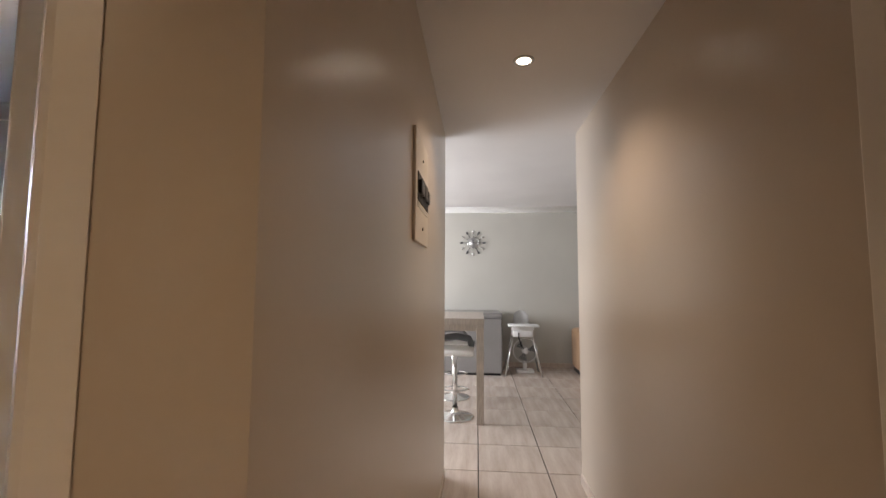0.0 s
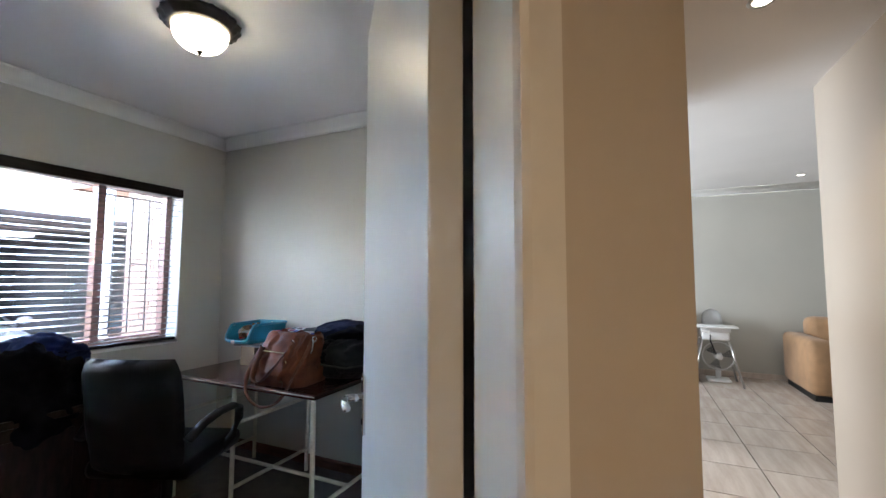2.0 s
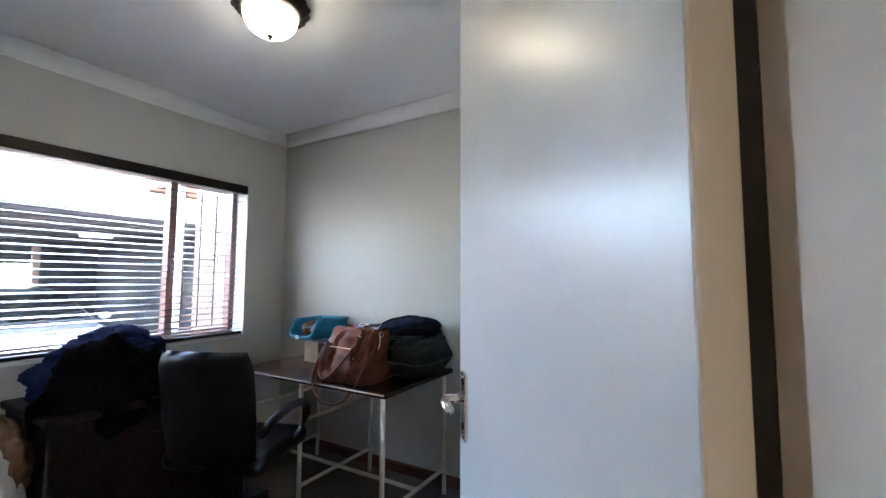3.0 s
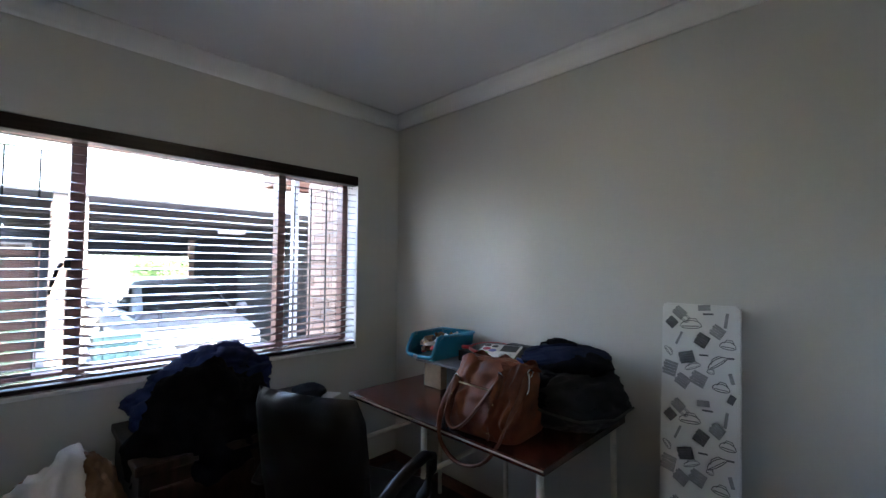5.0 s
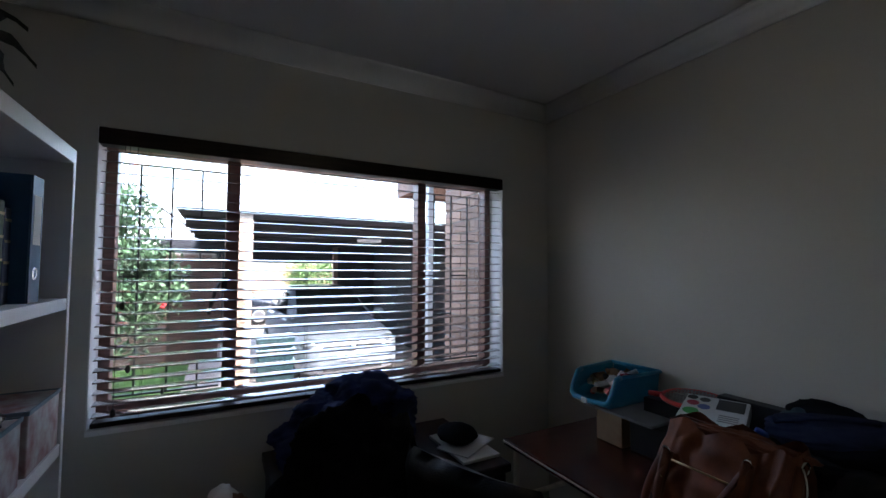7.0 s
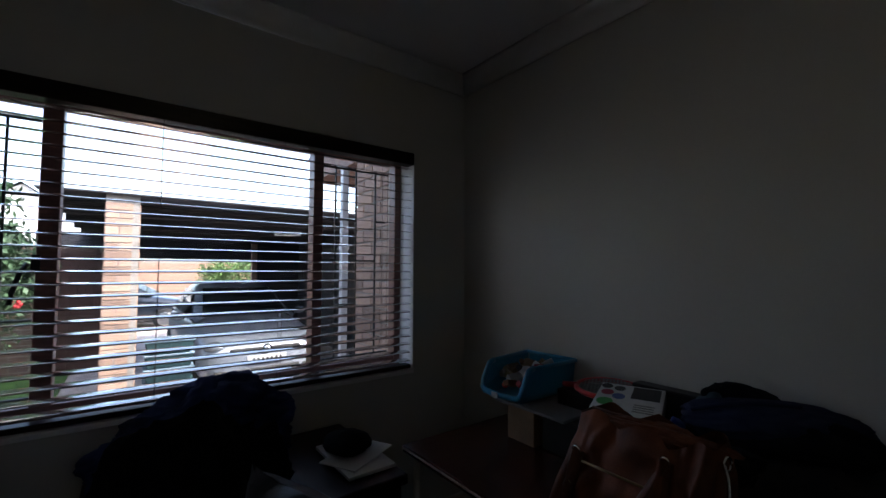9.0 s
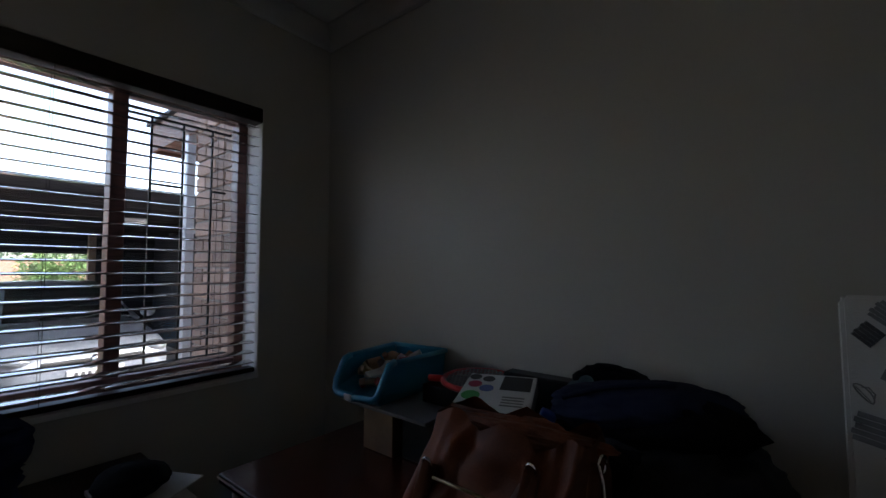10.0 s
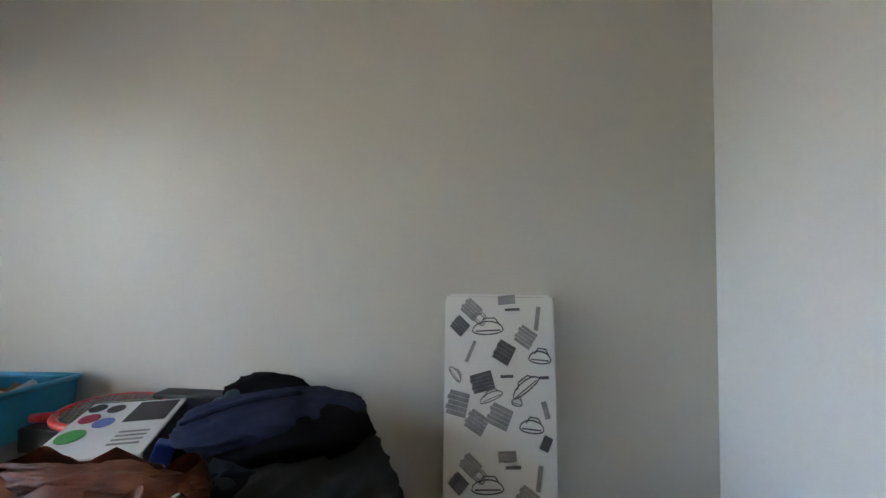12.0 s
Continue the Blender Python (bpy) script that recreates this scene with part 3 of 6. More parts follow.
for k in (0, 6):
    bm.faces.new((up[0][k], up[1][k], dn[1][k], dn[0][k]) if k == 0 else (up[1][k], up[0][k], dn[0][k], dn[1][k]))
slat = part("slat", bm, SLAT, blind, "", True)
NSLAT = 25
z0, z1 = 0.045, WZ1 - WZ0 - 0.085
for k in range(NSLAT):
    s = slat if k == 0 else slat.copy()
    if k:
        scene.collection.objects.link(s)
        s.parent = blind
    s.location = ((HX0 + HX1) / 2 - XW, 0, z0 + (z1 - z0) * k / (NSLAT - 1))
for y in (WY0 + 0.16, 2.86, 3.30, WY1 - 0.16):
    bm = B()
    for x in (HX0 + 0.003 - XW, HX1 - 0.001 - XW):
        cyl(bm, (x, y - ym, 0.02), (x, y - ym, WZ1 - WZ0 - 0.06), 0.0009, seg=5)
    part("ladder_cord", bm, CORD, blind, "thin dark ladder cord")
for y, zz in ((2.175, 1.33), (2.20, 1.09), (2.16, 0.93)):
    bm = cyl(B(), (0.003, y - ym, zz - WZ0), (-0.004, y - ym + 0.004, WZ1 - WZ0 - 0.05), 0.0012, seg=5)
    lathe(bm, [(0.001, 0.03), (0.006, 0.024), (0.0085, 0.004), (0.001, -0.006)], 10, (0.003, y - ym, zz - WZ0 - 0.02))
    part("pull_cord", bm, CORD, blind, "dark pull cord with a wooden tassel")

# ---------------------------------------------------------------- study: ceiling lamp
cl = thing("ceiling_lamp", (-1.43, 3.095, ZC), "round bronze ceiling lamp with a lit alabaster glass bowl", "ceiling lamp")
cl.scale = (0.92, 0.92, 0.80)
part("ring", lathe(B(), [(0.0920, 0.0000), (0.1638, -0.0018), (0.1748, -0.0166), (0.1702, -0.0350), (0.1582, -0.0396), (0.1518, -0.0570), (0.1270, -0.0681), (0.1196, -0.0552)], 72,
                   wave=lambda f: 1 + 0.022 * math.cos(f * math.tau * 18) + 0.012 * math.cos(f * math.tau * 36 + 0.6)), BRONZE, cl, "dark bronze scalloped rim", True)
part("bowl", lathe(B(), [(0.1224, -0.0644), (0.1205, -0.0920), (0.1113, -0.1214), (0.0902, -0.1518), (0.0607, -0.1730), (0.0285, -0.1831), (0.0018, -0.1858)], 40), ALABASTER, cl, "glowing white glass bowl", True)
part("finial", lathe(B(), [(0.0129, -0.1831), (0.0147, -0.1895), (0.0074, -0.1950), (0.0092, -0.2015), (0.0046, -0.2079), (0.0009, -0.2116)], 16), BRONZE, cl, "small bronze finial", True)

# ---------------------------------------------------------------- study: table and what lies on it
TX0, TX1, TY0, TY1, TZ = -2.335, -1.181, 3.602, 4.277, 0.737
tb = thing("work_table", ((TX0 + TX1) / 2, (TY0 + TY1) / 2, 0), "dark polished mahogany table top on ivory steel legs", "table")
hx, hy = (TX1 - TX0) / 2, (TY1 - TY0) / 2
part("tabletop", box(B(), -hx, hx, -hy, hy, TZ - 0.026, TZ, 0.003), MAHOGANY, tb, "glossy dark red mahogany top")
# thin pale strip paints the highlight along the front edge
part("edge_highlight", box(B(), -hx, hx, -hy - 0.004, -hy - 0.0005, TZ - 0.012, TZ - 0.006, 0.001), EDGING, tb, "thin pale strip drawing the front edge highlight")
part("end_strip", box(B(), hx + 0.0005, hx + 0.003, -hy, hy, TZ - 0.025, TZ - 0.002, 0.001), MAHOGANY2, tb, "dark stained end strip")
LX = (-hx + 0.05, -0.03, hx - 0.03)
for x in LX:
    for y in (-hy + 0.03, hy - 0.05):
        part("leg", cyl(B(), (x, y, 0.006), (x, y, TZ - 0.026), 0.0125, seg=14), LEGPAINT, tb, "", True)
    part("side_rail", cyl(B(), (x, -hy + 0.03, 0.15), (x, hy - 0.05, 0.15), 0.011, seg=12), LEGPAINT, tb, "", True)
for x in LX[:2]:
    part("upper_rail", cyl(B(), (x, -hy + 0.03, 0.50), (x, hy - 0.05, 0.50), 0.011, seg=12), LEGPAINT, tb, "", True)
part("stretcher", cyl(B(), (LX[0], -0.01, 0.15), (LX[2], -0.01, 0.15), 0.011, seg=12), LEGPAINT, tb, "", True)
part("apron_rail", box(B(), LX[0], LX[2], hy - 0.058, hy - 0.042, TZ - 0.06, TZ - 0.026, 0.002), LEGPAINT, tb)

# things under and in the plastic bin
single("cardboard_box", box(B(), -2.15, -2.02, 3.965, 4.05, TZ + 0.001, TZ + 0.127, 0.003), CARD, "small worn brown cardboard box on the table", "box")
single("black_case", box(B(), -2.00, -1.66, 3.985, 4.25, TZ + 0.001, TZ + 0.127, 0.006), BLACKPLASTIC, "flat black plastic case under the bin", "case")
single("grey_tray", box(B(), -2.21, -1.88, 3.955, 4.26, TZ + 0.128, TZ + 0.139, 0.003), GREYBOARD, "grey plastic document tray supporting a bin", "tray")
BZ = TZ + 0.141
bn = thing("stacking_bin", (-2.17, 3.965, BZ), "bright blue open-fronted plastic bin full of odds and ends", "bin", turn=4)
L_, W_, WB, H_ = 0.315, 0.098, 0.124, 0.126


def binwall(bm, pts, th, nrm):
    a = [bm.verts.new(p) for p in pts]
    b = [bm.verts.new((p[0] + nrm[0] * th, p[1] + nrm[1] * th, p[2] + nrm[2] * th)) for p in pts]
    k = len(a)
    bm.faces.new(a)
    bm.faces.new(b[::-1])
    for i in range(k):
        bm.faces.new((a[i], b[i], b[(i + 1) % k], a[(i + 1) % k]))
    bmesh.ops.recalc_face_normals(bm, faces=bm.faces)


def wide(y):
    return W_ + (WB - W_) * max(0.0, y) / L_


for s in (-1, 1):
    bm = B()
    binwall(bm, [(s * (W_ - 0.012), 0.0, 0), (s * W_, -0.012, 0.03), (s * W_, -0.004, 0.07), (s * W_, 0.022, H_ - 0.022), (s * wide(0.06), 0.06, H_), (s * WB, L_, H_), (s * (WB - 0.014), L_, 0)], 0.004, (-s, 0, 0))
    part("side", bm, BLUEBIN, bn)
bm = B()
lip = [(W_ + 0.003, 0.055, H_ + 0.002), (W_ + 0.003, 0.028, H_ - 0.006), (W_ + 0.003, 0.012, H_ - 0.032), (W_ + 0.002, -0.008, 0.06), (W_ - 0.002, -0.018, 0.032), (W_ - 0.018, -0.023, 0.021)]
tube(bm, [(-x, y, z) for x, y, z in lip] + [(0, -0.026, 0.018)] + lip[::-1], 0.0115, 10)
for s in (-1, 1):
    tube(bm, [(s * (W_ + 0.003), 0.045, H_), (s * (wide(0.10) + 0.003), 0.10, H_ + 0.001), (s * (WB + 0.003), L_, H_)], 0.0085, 8)
tube(bm, [(-WB - 0.003, L_, H_), (WB + 0.003, L_, H_)], 0.0085, 8)
part("rim", bm, BLUEBIN, bn, "thick rolled blue rim", True)
bm = B()
binwall(bm, [(-W_ + 0.012, 0.0, 0), (W_ - 0.012, 0.0, 0), (WB - 0.014, L_, 0), (-WB + 0.014, L_, 0)], 0.004, (0, 0, 1))
box(bm, -WB + 0.012, WB - 0.012, L_ - 0.004, L_, 0, H_)
binwall(bm, [(-W_ + 0.012, 0.0, 0), (W_ - 0.012, 0.0, 0), (W_ - 0.004, -0.02, 0.026), (-W_ + 0.004, -0.02, 0.026)], 0.004, (0, 1, 0))
part("tray_floor", bm, BLUEBIN, bn)
part("label_holder", box(B(), -0.030, 0.0, -0.041, -0.036, 0.008, 0.030, 0.002), PAPER, bn, "small white label holder")
random.seed(5)
ODDS = [WHITEPLASTIC, CARD, BRASS, RED, INKGREY, BROWNCLOTH, STEEL, EDGING, BLACKPLASTIC, CRIMSON]
for k in range(36):
    x, y = random.uniform(-0.07, 0.07), random.uniform(0.03, 0.26)
    z = BZ + 0.022 + random.uniform(0, 0.055) + y * 0.13
    bm = B()
    kind = k % 3
    if kind == 0:
        cyl(bm, (-0.022, 0, 0), (0.024, 0.006, 0.004), random.uniform(0.008, 0.016), seg=12)
    elif kind == 1:
        box(bm, -0.03, 0.03, -0.014, 0.014, -0.01, 0.01, 0.003)
    else:
        heap(bm, (0, 0, 0), (0.026, 0.02, 0.018), k, 0.2, 2.5, 2)
    o = single(("spool", "small_packet", "cloth_scrap")[kind], bm, ODDS[k % 10], ("small reel lying in the blue bin", "small packet lying in the blue bin", "crumpled scrap lying in the blue bin")[kind], "odds and ends", smooth=kind == 2)
    o.matrix_basis = bn.matrix_basis @ pose(x, y, z - BZ, random.uniform(-40, 40), random.uniform(-40, 40), random.uniform(0, 180)) @ Matrix.Scale(1.12, 4)

# racket behind the bin
rk = thing("racket", (-1.845, 4.175, TZ + 0.218), "small red-rimmed racket lying on the stack", "racket", turn=27)
ring = [(0.115 * math.cos(a), 0.088 * math.sin(a), 0.010 * math.sin(a)) for a in np.linspace(0, math.tau, 28, endpoint=False)]
part("rim", tube(B(), ring, 0.0095, 8, closed=True), RED, rk, "bright red oval rim", True)
bm = B()
for k in range(-8, 9):
    x = k * 0.0125
    h = 0.088 * math.sqrt(max(0, 1 - (x / 0.115) ** 2))
    if h > 0.01:
        cyl(bm, (x, -h, -0.018 * h / 0.088), (x, h, 0.018 * h / 0.088), 0.0022, seg=4)
for k in range(-6, 7):
    y = k * 0.0125
    w = 0.115 * math.sqrt(max(0, 1 - (y / 0.088) ** 2))
    if w > 0.01:
        cyl(bm, (-w, y, 0.018 * y / 0.088), (w, y, 0.018 * y / 0.088), 0.0022, seg=4)
part("strings", bm, MESH, rk, "grey string mesh")
part("handle", cyl(B(), (-0.112, 0.0, 0), (-0.165, 0.012, -0.003), 0.011), RED, rk, "red handle", True)
single("black_folder", box(B(), -2.01, -1.81, 4.09, 4.26, TZ + 0.140, TZ + 0.198, 0.004), BLACKPLASTIC, "thick black folder lying on the tray", "folder")
single("upright_case", box(B(), -1.80, -1.49, 4.245, 4.305, TZ + 0.001, TZ + 0.240, 0.006), BLACKPLASTIC, "flat black case standing against the wall", "case")

# white game box with four coloured spots
single("dark_book", box(B(), -1.79, -1.60, 3.94, 4.10, TZ + 0.128, TZ + 0.172, 0.003), BLACKPLASTIC, "thick dark book under the white box", "book")
gb = thing("game_box", (-1.70, 4.04, TZ + 0.175), "white cardboard box printed with coloured spots and a dark square", "box", turn=21)
tilt = pose(0, 0, 0.036, 6, 0, 0) @ Matrix.Diagonal((1.03, 1.2, 1, 1))
bm = box(B(), -0.095, 0.095, -0.105, 0.105, -0.015, 0.030, 0.003, tilt)
part("carton", bm, PAPER, gb, "white printed lid")
part("carton_side", box(B(), 0.0955, 0.097, -0.10, 0.10, -0.012, 0.027, 0, tilt), INKBLACK, gb, "black side panel")
part("dark_square", box(B(), 0.005, 0.085, 0.012, 0.095, 0.0302, 0.0312, 0, tilt), INKBLACK, gb, "dark printed square")
for x, y, r, m in ((-0.075, 0.08, 0.017, INKBLACK), (-0.035, 0.072, 0.017, INKGREY), (-0.066, 0.035, 0.019, CRIMSON), (-0.03, 0.015, 0.019, INKBLUE), (-0.062, -0.03, 0.024, GREEN)):
    bm = cyl(B(), (x, y, 0.0302), (x, y, 0.0312), r, seg=20)
    bmesh.ops.transform(bm, matrix=tilt, verts=bm.verts)
    part("printed_spot", bm, m, gb)
bm = B()
for k in range(4):
    box(bm, 0.02, 0.075, -0.03 - k * 0.014, -0.024 - k * 0.014, 0.0302, 0.0308, 0, tilt)
part("printed_lines", bm, INKPALE, gb, "pale grey printed lines")

# tan handbag standing at the front edge of the table
bag = thing("handbag", (-1.515, 3.785, TZ), "creased tan leather handbag with drooping handles on the table", "handbag", turn=4)
bag.scale = (0.85, 1.0, 0.95)


def bag_half(f):
    """Half width and half depth of the bag at height share f."""
    return 0.196 + 0.014 * math.sin(f * 3.0) - 0.012 * f ** 3, 0.140 * (1 - 0.70 * f ** 1.5) + 0.010 * math.sin(f * math.pi)


def bag_point(k, f, SEG=128):
    w, d = bag_half(f)
    a = k * math.tau / SEG
    c, s = math.cos(a), math.sin(a)
    x, y = w * math.copysign(abs(c) ** 0.42, c), d * math.copysign(abs(s) ** 0.42, s)
    crease = noise.noise(Vector((x * 11 + f * 2.5, 3.0, f * 4 - x * 5)))
    ridge = 1 - abs(noise.noise(Vector((x * 19 - f * 2, y * 9, f * 3.2)))) * 2
    pleat = 1 - abs(math.sin(x * 34 + 0.5 * math.sin(f * 2.6) + 1.1 * crease)) ** 0.7
    pleat += 0.5 * (1 - abs(math.sin(x * 71 + 1.7 + 0.8 * crease - f)))
    grow = min(1, f * 4) * (1.15 - 0.5 * f)
    out = (0.042 * pleat * (0.35 + 0.65 * (x > -0.06)) + 0.014 * crease + 0.012 * ridge) * grow
    y += (-out if s < 0 else out * 0.6) + 0.020 * f
    x += 0.012 * crease * f * (1 if c > 0 else -1)
    lift = 0.285 * f + f ** 4 * (0.016 * math.sin(x * 44 + 0.8) - 0.008 * (x / 0.2) + 0.008 * crease)
    return Vector((x, y, lift))


bm = B()
rows = [[bm.verts.new(bag_point(k, j / 40)) for k in range(128)] for j in range(41)]
for a, b in zip(rows, rows[1:]):
    for k in range(128):
        bm.faces.new((a[k], a[(k + 1) % 128], b[(k + 1) % 128], b[k]))
bm.faces.new(rows[0][::-1])
part("body", bm, TAN, bag, "creased tan leather body", True)
part("mouth", heap(B(), (0.0, 0.022, 0.262), (0.172, 0.034, 0.026), 3, 0.22, 3.4, 5), TAN, bag, "gathered leather mouth", True)
part("zip_edge", tube(B(), [(-0.175, 0.020, 0.290), (-0.10, 0.030, 0.282), (-0.02, 0.024, 0.276), (0.07, 0.028, 0.270), (0.17, 0.018, 0.262)], 0.007, 8, 0.6), TANDARK, bag, "leather zip edge", True)


def front(x, f, off):
    """A point proud of the bag's front face."""
    w, d = bag_half(f)
    return (x, -d + 0.020 * f - off, 0.285 * f)


for x, fr in ((-0.150, 0.74), (0.085, 0.86)):
    part("strap", tube(B(), [front(x, f, 0.024) for f in (0.04, 0.2, 0.4, 0.6, fr)], 0.017, 8, 0.25), TANDARK, bag, "stitched front strap", True)
    p = Vector(front(x, fr, 0.030))
    bm = tube(B(), [p + Vector((0.011 * math.cos(q), -0.004 * math.sin(q), 0.012 * math.sin(q))) for q in np.linspace(0, math.tau, 18, endpoint=False)], 0.003, 6, closed=True)
    part("strap_ring", bm, CHROME, bag, "shiny metal ring", True)
    part("buckle", box(B(), p.x - 0.012, p.x + 0.012, p.y - 0.006, p.y + 0.004, p.z - 0.050, p.z - 0.028, 0.002), CHROME, bag, "small metal buckle", True)
    for q in (0.14, 0.5):
        c = Vector(front(x, q, 0.029))
        part("stud", cyl(B(), c, c + Vector((0, -0.004, 0)), 0.005, seg=10), BRASS, bag, "small brass stud", True)
part("pocket_zip", tube(B(), [front(x, 0.66 - 0.1 * x, 0.026) for x in (-0.13, -0.06, 0.0, 0.065)], 0.003, 6), BRASS, bag, "pale zip across the front", True)


def smooth_path(pts, n=6):
    """Catmull-Rom points through a handful of places."""
    pts = [Vector(p) for p in pts]
    q = [pts[0] * 2 - pts[1]] + pts + [pts[-1] * 2 - pts[-2]]
    out = []
    for i in range(1, len(q) - 2):
        for k in range(n):
            t = k / n
            out.append(0.5 * (2 * q[i] + (q[i + 1] - q[i - 1]) * t + (2 * q[i - 1] - 5 * q[i] + 4 * q[i + 1] - q[i + 2]) * t * t + (3 * q[i] - q[i - 1] - 3 * q[i + 1] + q[i + 2]) * t ** 3))
    return out + [pts[-1]]


hd = [(-0.165, -0.085, 0.215), (-0.186, -0.140, 0.12), (-0.188, -0.176, 0.02), (-0.165, -0.186, -0.045), (-0.10, -0.19, -0.092), (-0.02, -0.192, -0.102), (0.07, -0.19, -0.075), (0.135, -0.182, -0.01), (0.175, -0.15, 0.09), (0.198, -0.085, 0.19), (0.195, -0.03, 0.262)]
part("handle", tube(B(), smooth_path(hd), 0.0125, 10, 0.55), TANDARK, bag, "long handle hanging over the table edge", True)
hd2 = [(-0.148, -0.085, 0.205), (-0.152, -0.142, 0.13), (-0.135, -0.176, 0.06), (-0.092, -0.187, 0.028), (-0.035, -0.178, 0.055), (0.02, -0.150, 0.125), (0.082, -0.080, 0.235)]
part("handle", tube(B(), smooth_path(hd2), 0.0125, 10, 0.55), TANDARK, bag, "handle drooping down the front", True)
clip = tube(B(), smooth_path([(0.200, -0.03, 0.262), (0.212, -0.045, 0.235), (0.215, -0.055, 0.205), (0.207, -0.06, 0.185)]), 0.0045, 6)
tube(clip, [(0.206 + 0.003 * math.cos(q), -0.028 + 0.015 * math.cos(q), 0.262 + 0.015 * math.sin(q)) for q in np.linspace(0, math.tau, 14, endpoint=False)], 0.0035, 6, closed=True)
part("side_clip", clip, CHROME, bag, "chrome side clip", True)

# backpack and folded clothes at the end of the table
bp = thing("backpack", (-1.268, 4.035, TZ), "dark grey nylon backpack lying slumped on its back", "backpack", turn=14)
bp.scale = (0.94, 0.92, 0.96)
bm = heap(B(), (-0.015, 0.0, 0.12), (0.205, 0.21, 0.145), 11, 0.12, 2.8, 5, flat=0.119)
for v in bm.verts:
    low = max(0.0, 1 - max(v.co.z, 0) / 0.115)
    v.co.x = v.co.x * (1 - 0.26 * low) - 0.03 * low
    v.co.y *= 1 - 0.16 * low
part("body", bm, CHARCOAL, bp, "slumped charcoal nylon body", True)
part("zip_seam", tube(B(), [(-0.215, -0.13, 0.10), (-0.10, -0.22, 0.105), (0.05, -0.238, 0.095), (0.17, -0.18, 0.11), (0.222, -0.05, 0.13)], 0.005, 8), PIPING, bp, "grey bound seam", True)
# black lump stands in for the shaded hollow under the jacket
part("hollow_fill", heap(B(), (-0.05, -0.10, 0.15), (0.17, 0.10, 0.075), 21, 0.15, 3, 5), BLACKCLOTH, bp, "black fill for the shaded hollow under the jacket", True)
bm = cyl(B(), (-0.14, -0.221, 0.092), (-0.14, -0.232, 0.092), 0.008, seg=12)
part("zip_pull", bm, CHROME, bp, "shiny zip pull")
j1 = thing("folded_jacket", (0, 0, 0), "dark navy cotton jacket folded over the backpack", "jacket")
part("folded_body", heap(B(), (0, 0, 0), (0.172, 0.115, 0.052), 31, 0.10, 2.6, 5), NAVYBLUE, j1, "folded navy body", True)
# lower lump is black to draw the shade below the jacket's right end
part("sleeve", heap(B(), (0.05, -0.045, -0.03), (0.135, 0.085, 0.05), 33, 0.15, 3.2, 4), BLACKCLOTH, j1, "dark fill for the shaded hollow below the jacket", True)
part("collar", tube(B(), [(-0.15, -0.055, 0.022), (-0.08, -0.072, 0.044), (0.0, -0.066, 0.053), (0.07, -0.045, 0.052)], 0.010, 8, 0.6), NAVYBLUE, j1, "stitched collar edge", True)
j1.matrix_basis = pose(-1.345, 4.045, TZ + 0.272, -6, -5, 14)
j2 = single("dark_jumper", heap(B(), (0, 0, 0), (0.095, 0.075, 0.045), 37, 0.14, 2.6, 4), BLACKCLOTH, "rolled black jumper on top of the pile", "jumper", smooth=True)
j2.matrix_basis = pose(-1.44, 4.20, TZ + 0.265, 0, 6, 8)
j3 = single("teal_cloth", heap(B(), (0, 0, 0), (0.045, 0.05, 0.055), 41, 0.16, 3, 3), mat("teal_cotton", (0.04, 0.075, 0.095), 0.9, var=0.3, bump=0.3, bscale=250), "crumpled teal cloth beside the folder", "cloth", smooth=True)
j3.matrix_basis = pose(-1.49, 4.13, TZ + 0.235, 0, 0, 0)
j4 = single("blue_clip", box(B(), -0.018, 0.018, -0.012, 0.012, 0, 0.05, 0.005), mat("bright_blue_plastic", (0.02, 0.08, 0.45), 0.4), "small bright blue plastic clip", "clip")
j4.matrix_basis = pose(-1.535, 3.965, TZ + 0.20, 10, 20, 30)

# ironing board leaning on the wall
ib = thing("ironing_board", (-0.873, YN - 0.045, 0.006), "narrow ironing board with printed cover leaning on the wall", "ironing board")
ib.matrix_basis = pose(-0.873, YN - 0.21, 0.006, -6.5, 0, 0) @ Matrix.Diagonal((0.94, 1, 1, 1))
bm = B()
outl = [(-0.137, 0.38), (-0.139, 1.247), (-0.131, 1.256), (0.131, 1.256), (0.139, 1.247), (0.137, 0.38), (0.10, 0.20), (0.05, 0.12), (-0.05, 0.12), (-0.10, 0.20)]
a = [bm.verts.new((x, -0.022, z)) for x, z in outl]
b = [bm.verts.new((x, 0.018, z)) for x, z in outl]
bm.faces.new(a[::-1])
bm.faces.new(b)
for k in range(len(a)):
    bm.faces.new((a[k], a[(k + 1) % len(a)], b[(k + 1) % len(a)], b[k]))
bmesh.ops.recalc_face_normals(bm, faces=bm.faces)
bmesh.ops.bevel(bm, geom=list(bm.edges), offset=0.007, segments=2, affect="EDGES")
part("padded_cover", bm, COVER, ib, "white cotton cover with grey household prints")
part("board", box(B(), -0.12, 0.12, 0.019, 0.032, 0.14, 1.23, 0.002), PINE, ib, "pine board")
bm = B()
for s in (-1, 1):
    box(bm, s * 0.09 - 0.014, s * 0.09 + 0.014, 0.033, 0.055, 0.0, 0.95, 0.003)
part("folded_leg", bm, PINE, ib, "folded pine legs")


